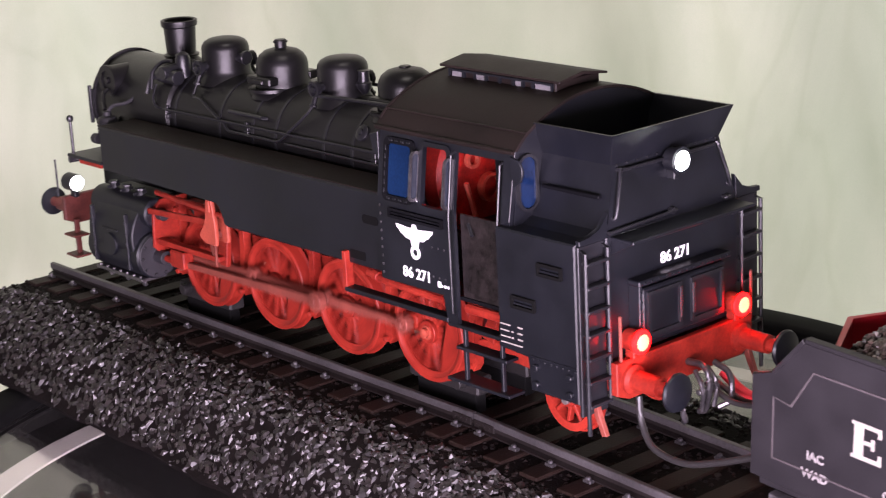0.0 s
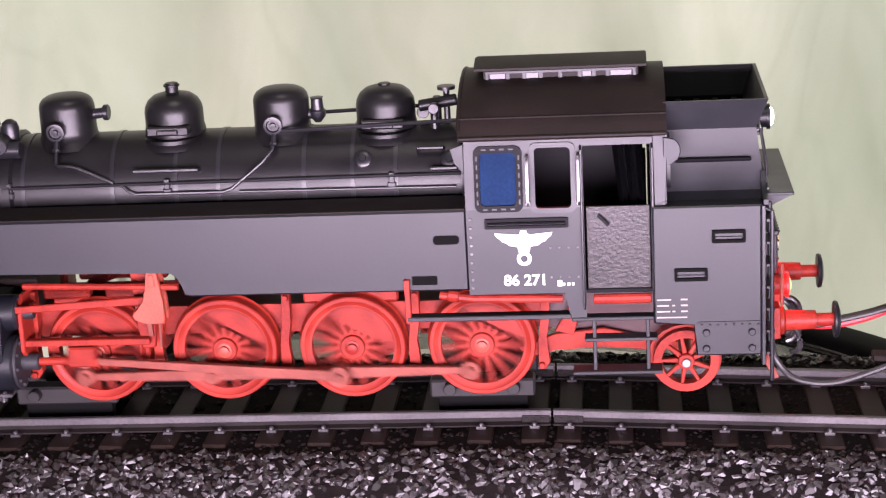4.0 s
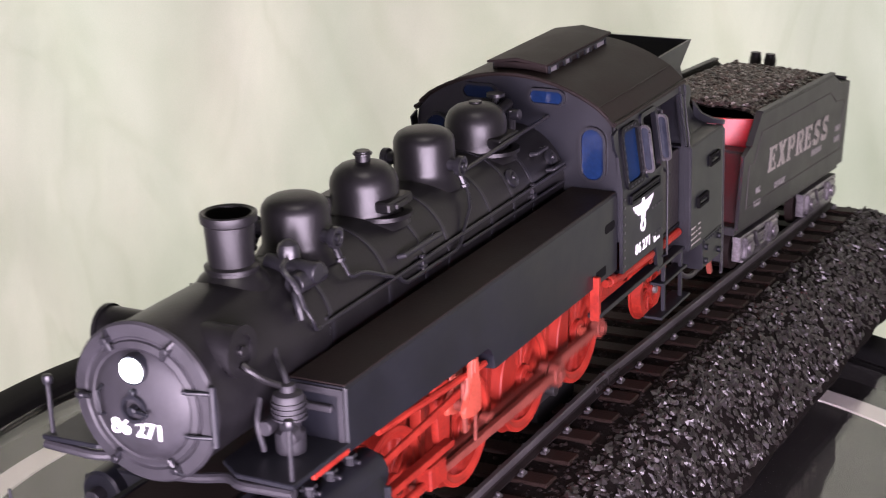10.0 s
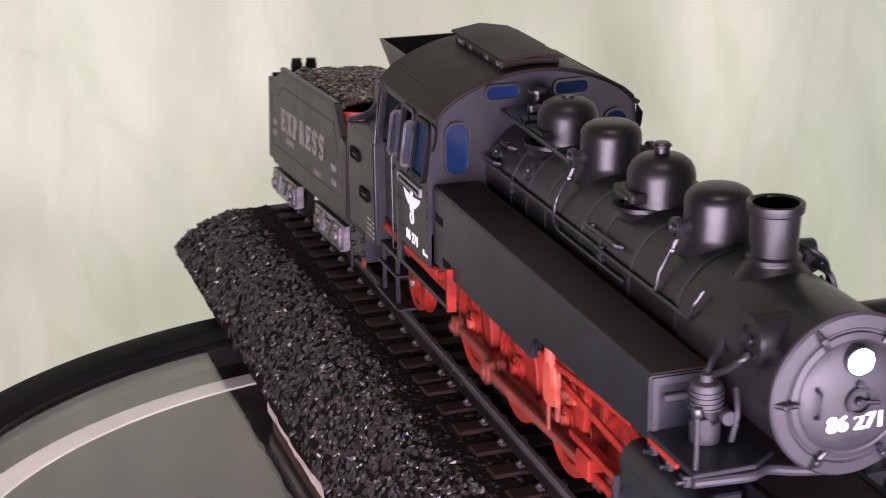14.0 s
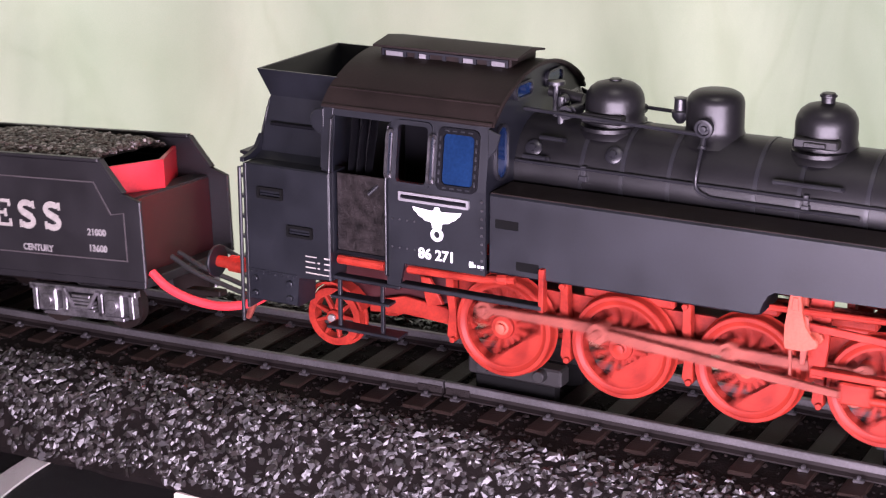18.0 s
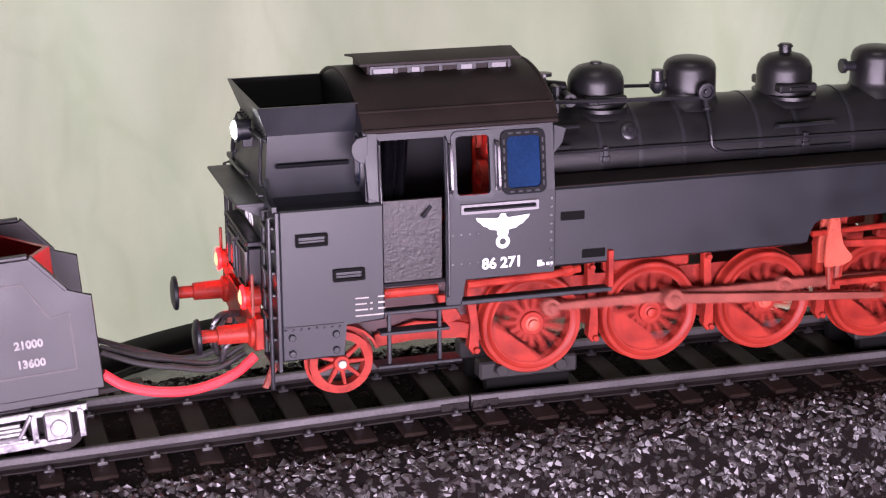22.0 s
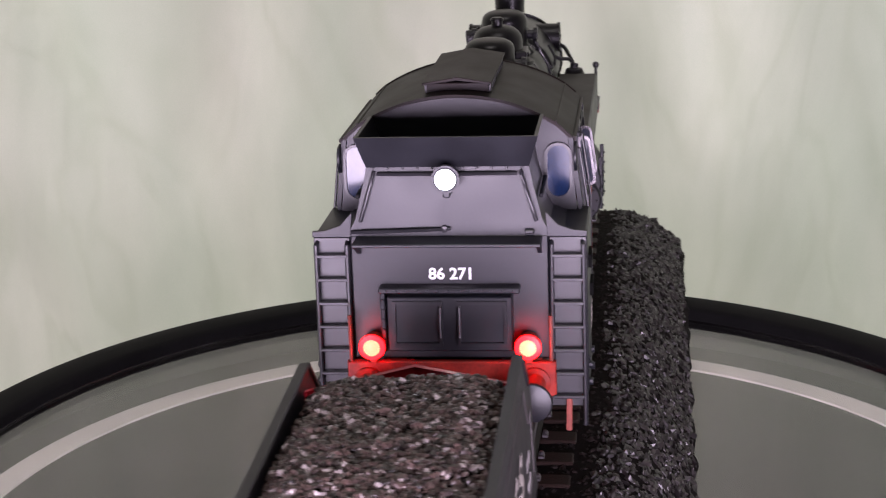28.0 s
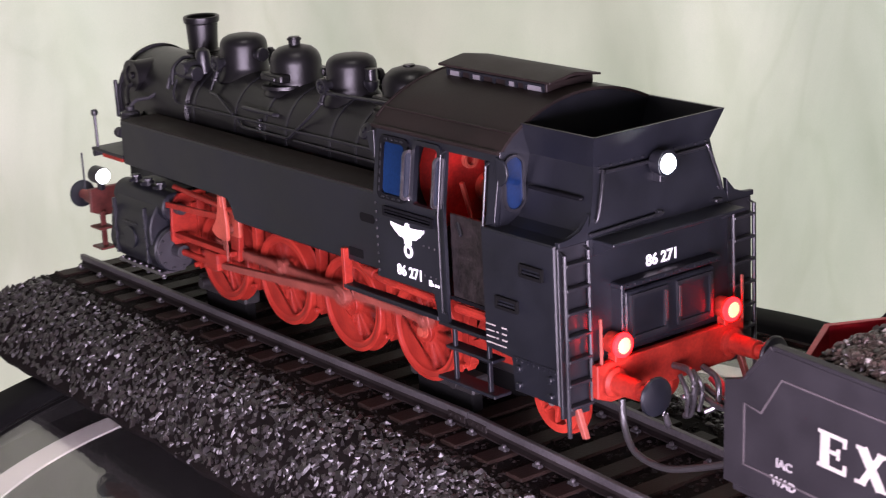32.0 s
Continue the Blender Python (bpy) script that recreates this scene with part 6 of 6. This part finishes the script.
        return 42 + 8.5 * max(0, e) ** 0.6 + 2.6 * math.exp(-((x + 88) / 38) ** 2) + 1.1 * noise.noise(Vector((x / 7, y / 7, 0)))

    g = [[bm.verts.new((-152 + 123 * i / 60, -30 + 60 * j / 30, heap(-152 + 123 * i / 60, -30 + 60 * j / 30))) for j in range(31)] for i in range(61)]
    for a, b in zip(g, g[1:]):
        for j in range(30):
            bm.faces.new((a[j], b[j], b[j + 1], a[j + 1]))
    part("coal_bed", bm, SOIL, t, smooth=0)
    rng = np.random.default_rng(9)
    ico = bmesh.new()
    bmesh.ops.create_icosphere(ico, subdivisions=1, radius=1.0)
    unit = np.array([v.co[:] for v in ico.verts])
    tri = np.array([[v.index for v in f.verts] for f in ico.faces])
    ico.free()
    verts, faces = [], []
    for k in range(5600):
        x, y = rng.uniform(-151, -30), rng.uniform(-28.4, 28.4)
        r = rng.uniform(0.6, 1.35)
        a = rng.uniform(0, 6.28)
        s = unit * rng.uniform(0.7, 1.35, (1, 3)) * (1.05, 1.05, 0.75) * rng.uniform(0.75, 1.25, (12, 1)) * r
        b = rng.normal(0, 0.35)
        s = s @ np.array([[math.cos(b), 0, math.sin(b)], [0, 1, 0], [-math.sin(b), 0, math.cos(b)]])
        s = s @ np.array([[math.cos(a), -math.sin(a), 0], [math.sin(a), math.cos(a), 0], [0, 0, 1]])
        verts.append(s + (x, y, heap(x, y) + 0.3 * r))
        faces.append(tri + 12 * k)
    me = bpy.data.meshes.new("coal")
    me.from_pydata((np.concatenate(verts) * MM).tolist(), [], np.concatenate(faces).tolist())
    me.materials.append(COALMAT)
    c = new("coal", me)
    c.parent = t
    tagged(c, "glossy broken coal load", kind="stuff")
    truck(t, -36)
    truck(t, -134)
    bm = shape()
    box(bm, -2, 16, -3, 3, -12, -9.5, 0.4)
    part("drawbar", bm, ROOF, t)
    return t


def hose(name, points, r, mat, label):
    bm = shape()
    pipe(bm, bent(points, 8), r, 10)
    ob = part(name, bm, mat, None)
    return tagged(ob, label, "hose", "hoses between engine and tender")

# ---- everything in place ----
room()
cloth()
table()
LOCO = engine()
BASE = scenic_base()
FRONT_TRACK = track(-18.8, 292, 0.0, "front piece of model track with brown sleepers and dull rails")
REAR_TRACK = track(-318, -19.8, 0.02, "rear piece of model track with brown sleepers and dull rails")
joiners(FRONT_TRACK)
ROLLERS = [roller_stand(x) for x in (-71.5, 90.0)]
TENDER_CAR = tender_car()
HOSES = [
    hose("red_hose", [(-236, -27, 18), (-228, -27, 12.5), (-216, -26, 8.6), (-202, -24, 7.5), (-188, -22, 11), (-179.5, -21, 17)], 1.9, REDHOSE,
         "sagging red cable between engine and tender"),
    hose("black_hose", [(-235, -14, 21.5), (-222, -15, 16.5), (-209, -15, 13.5), (-194, -15, 11.2), (-182, -14, 16)], 1.1, HOSE, "thin black hose between engine and tender"),
    hose("black_hose", [(-235, -9, 22), (-222, -10, 17.5), (-209, -10, 14.5), (-194, -10, 12), (-182, -9, 17)], 1.1, HOSE, "thin black hose between engine and tender"),
    hose("grey_hose", [(-179, 22, 20), (-181, 23, 11), (-188, 25, 4.4), (-201, 25, 2.6), (-216, 25, 7), (-236, 24, 15)], 1.2, HOSE, "sagging dark cable between engine and tender"),
]
ENGINE_PLACE = pose(0, 0, 0, -math.degrees(ROLL), math.degrees(PITCH), 0) @ Matrix.Translation((-AX * MM, -AY * MM, 0))
TENDER_PLACE = ENGINE_PLACE @ pose(-0.2355, 0.0005, 0.0130, -2.6, -4.2, -0.4)

# the turntable's angle in degrees, second by second
TURN = [133.14, 143.77, 154.84, 165.52, 176.51, 187.6, 198.9, 210.39, 221.74, 232.88, 244.24, 255.62, 266.83, 278.0, 289.3, 300.2, 310.9,
        321.88, 333.22, 344.52, 355.51, 366.44, 377.79, 389.18, 400.3, 411.56, 422.89, 434.2, 445.38, 456.49, 467.52, 478.4, 489.62]
LAP = 0.48726                      # seconds for one turn of the driving wheels
LEFT_DOWN, RIGHT_DOWN = 5.989, 19.267   # times at which the crank pins stand lowest


def motions():
    rows = [(t, pose(0, 0, LEVEL, 0, 0, a)) for t, a in enumerate(TURN)]
    for thing, place in [(LOCO, ENGINE_PLACE), (BASE, Matrix()), (FRONT_TRACK, Matrix()), (REAR_TRACK, Matrix()),
                         (TENDER_CAR, TENDER_PLACE)] + [(h, ENGINE_PLACE) for h in ROLLERS + HOSES]:
        walk(thing, [(t, m @ place) for t, m in rows])
    steps = [k / 15 for k in range(int(SECONDS * 15) + 1)]
    for s, down in ((1, LEFT_DOWN), (-1, RIGHT_DOWN)):
        turns = [(t, 2 * math.pi * (t - down) / LAP) for t in steps]
        for w in WHEELS[s]:
            x, y, z = w.location
            walk(w, [(t, Matrix.Translation((x, y, z)) @ Matrix.Rotation(a, 4, "Y")) for t, a in turns])
        pins = [(t, -CRANK * math.sin(a), -CRANK * math.cos(a)) for t, a in turns]
        x, y, z = RODS[s].location
        walk(RODS[s], [(t, Matrix.Translation((x + px * MM, y, z + pz * MM))) for t, px, pz in pins])
        m, c = MAINS[s]
        x, y, z = m.location
        xc, yc, zc = c.location
        tilt = [(t, px, pz, math.asin(pz / ROD_LENGTH)) for t, px, pz in pins]
        walk(m, [(t, Matrix.Translation((x + px * MM, y, z + pz * MM)) @ Matrix.Rotation(a, 4, "Y")) for t, px, pz, a in tilt])
        walk(c, [(t, Matrix.Translation((x + (px + ROD_LENGTH * math.cos(a)) * MM, yc, zc))) for t, px, pz, a in tilt])


WHEELS = {s: [driving_wheel(LOCO, x, s, x == -24.3) for x in AXLES] for s in (-1, 1)}
RODS = {s: side_rod(LOCO, s) for s in (-1, 1)}
MAINS = {s: main_rod(LOCO, s) for s in (-1, 1)}

motions()
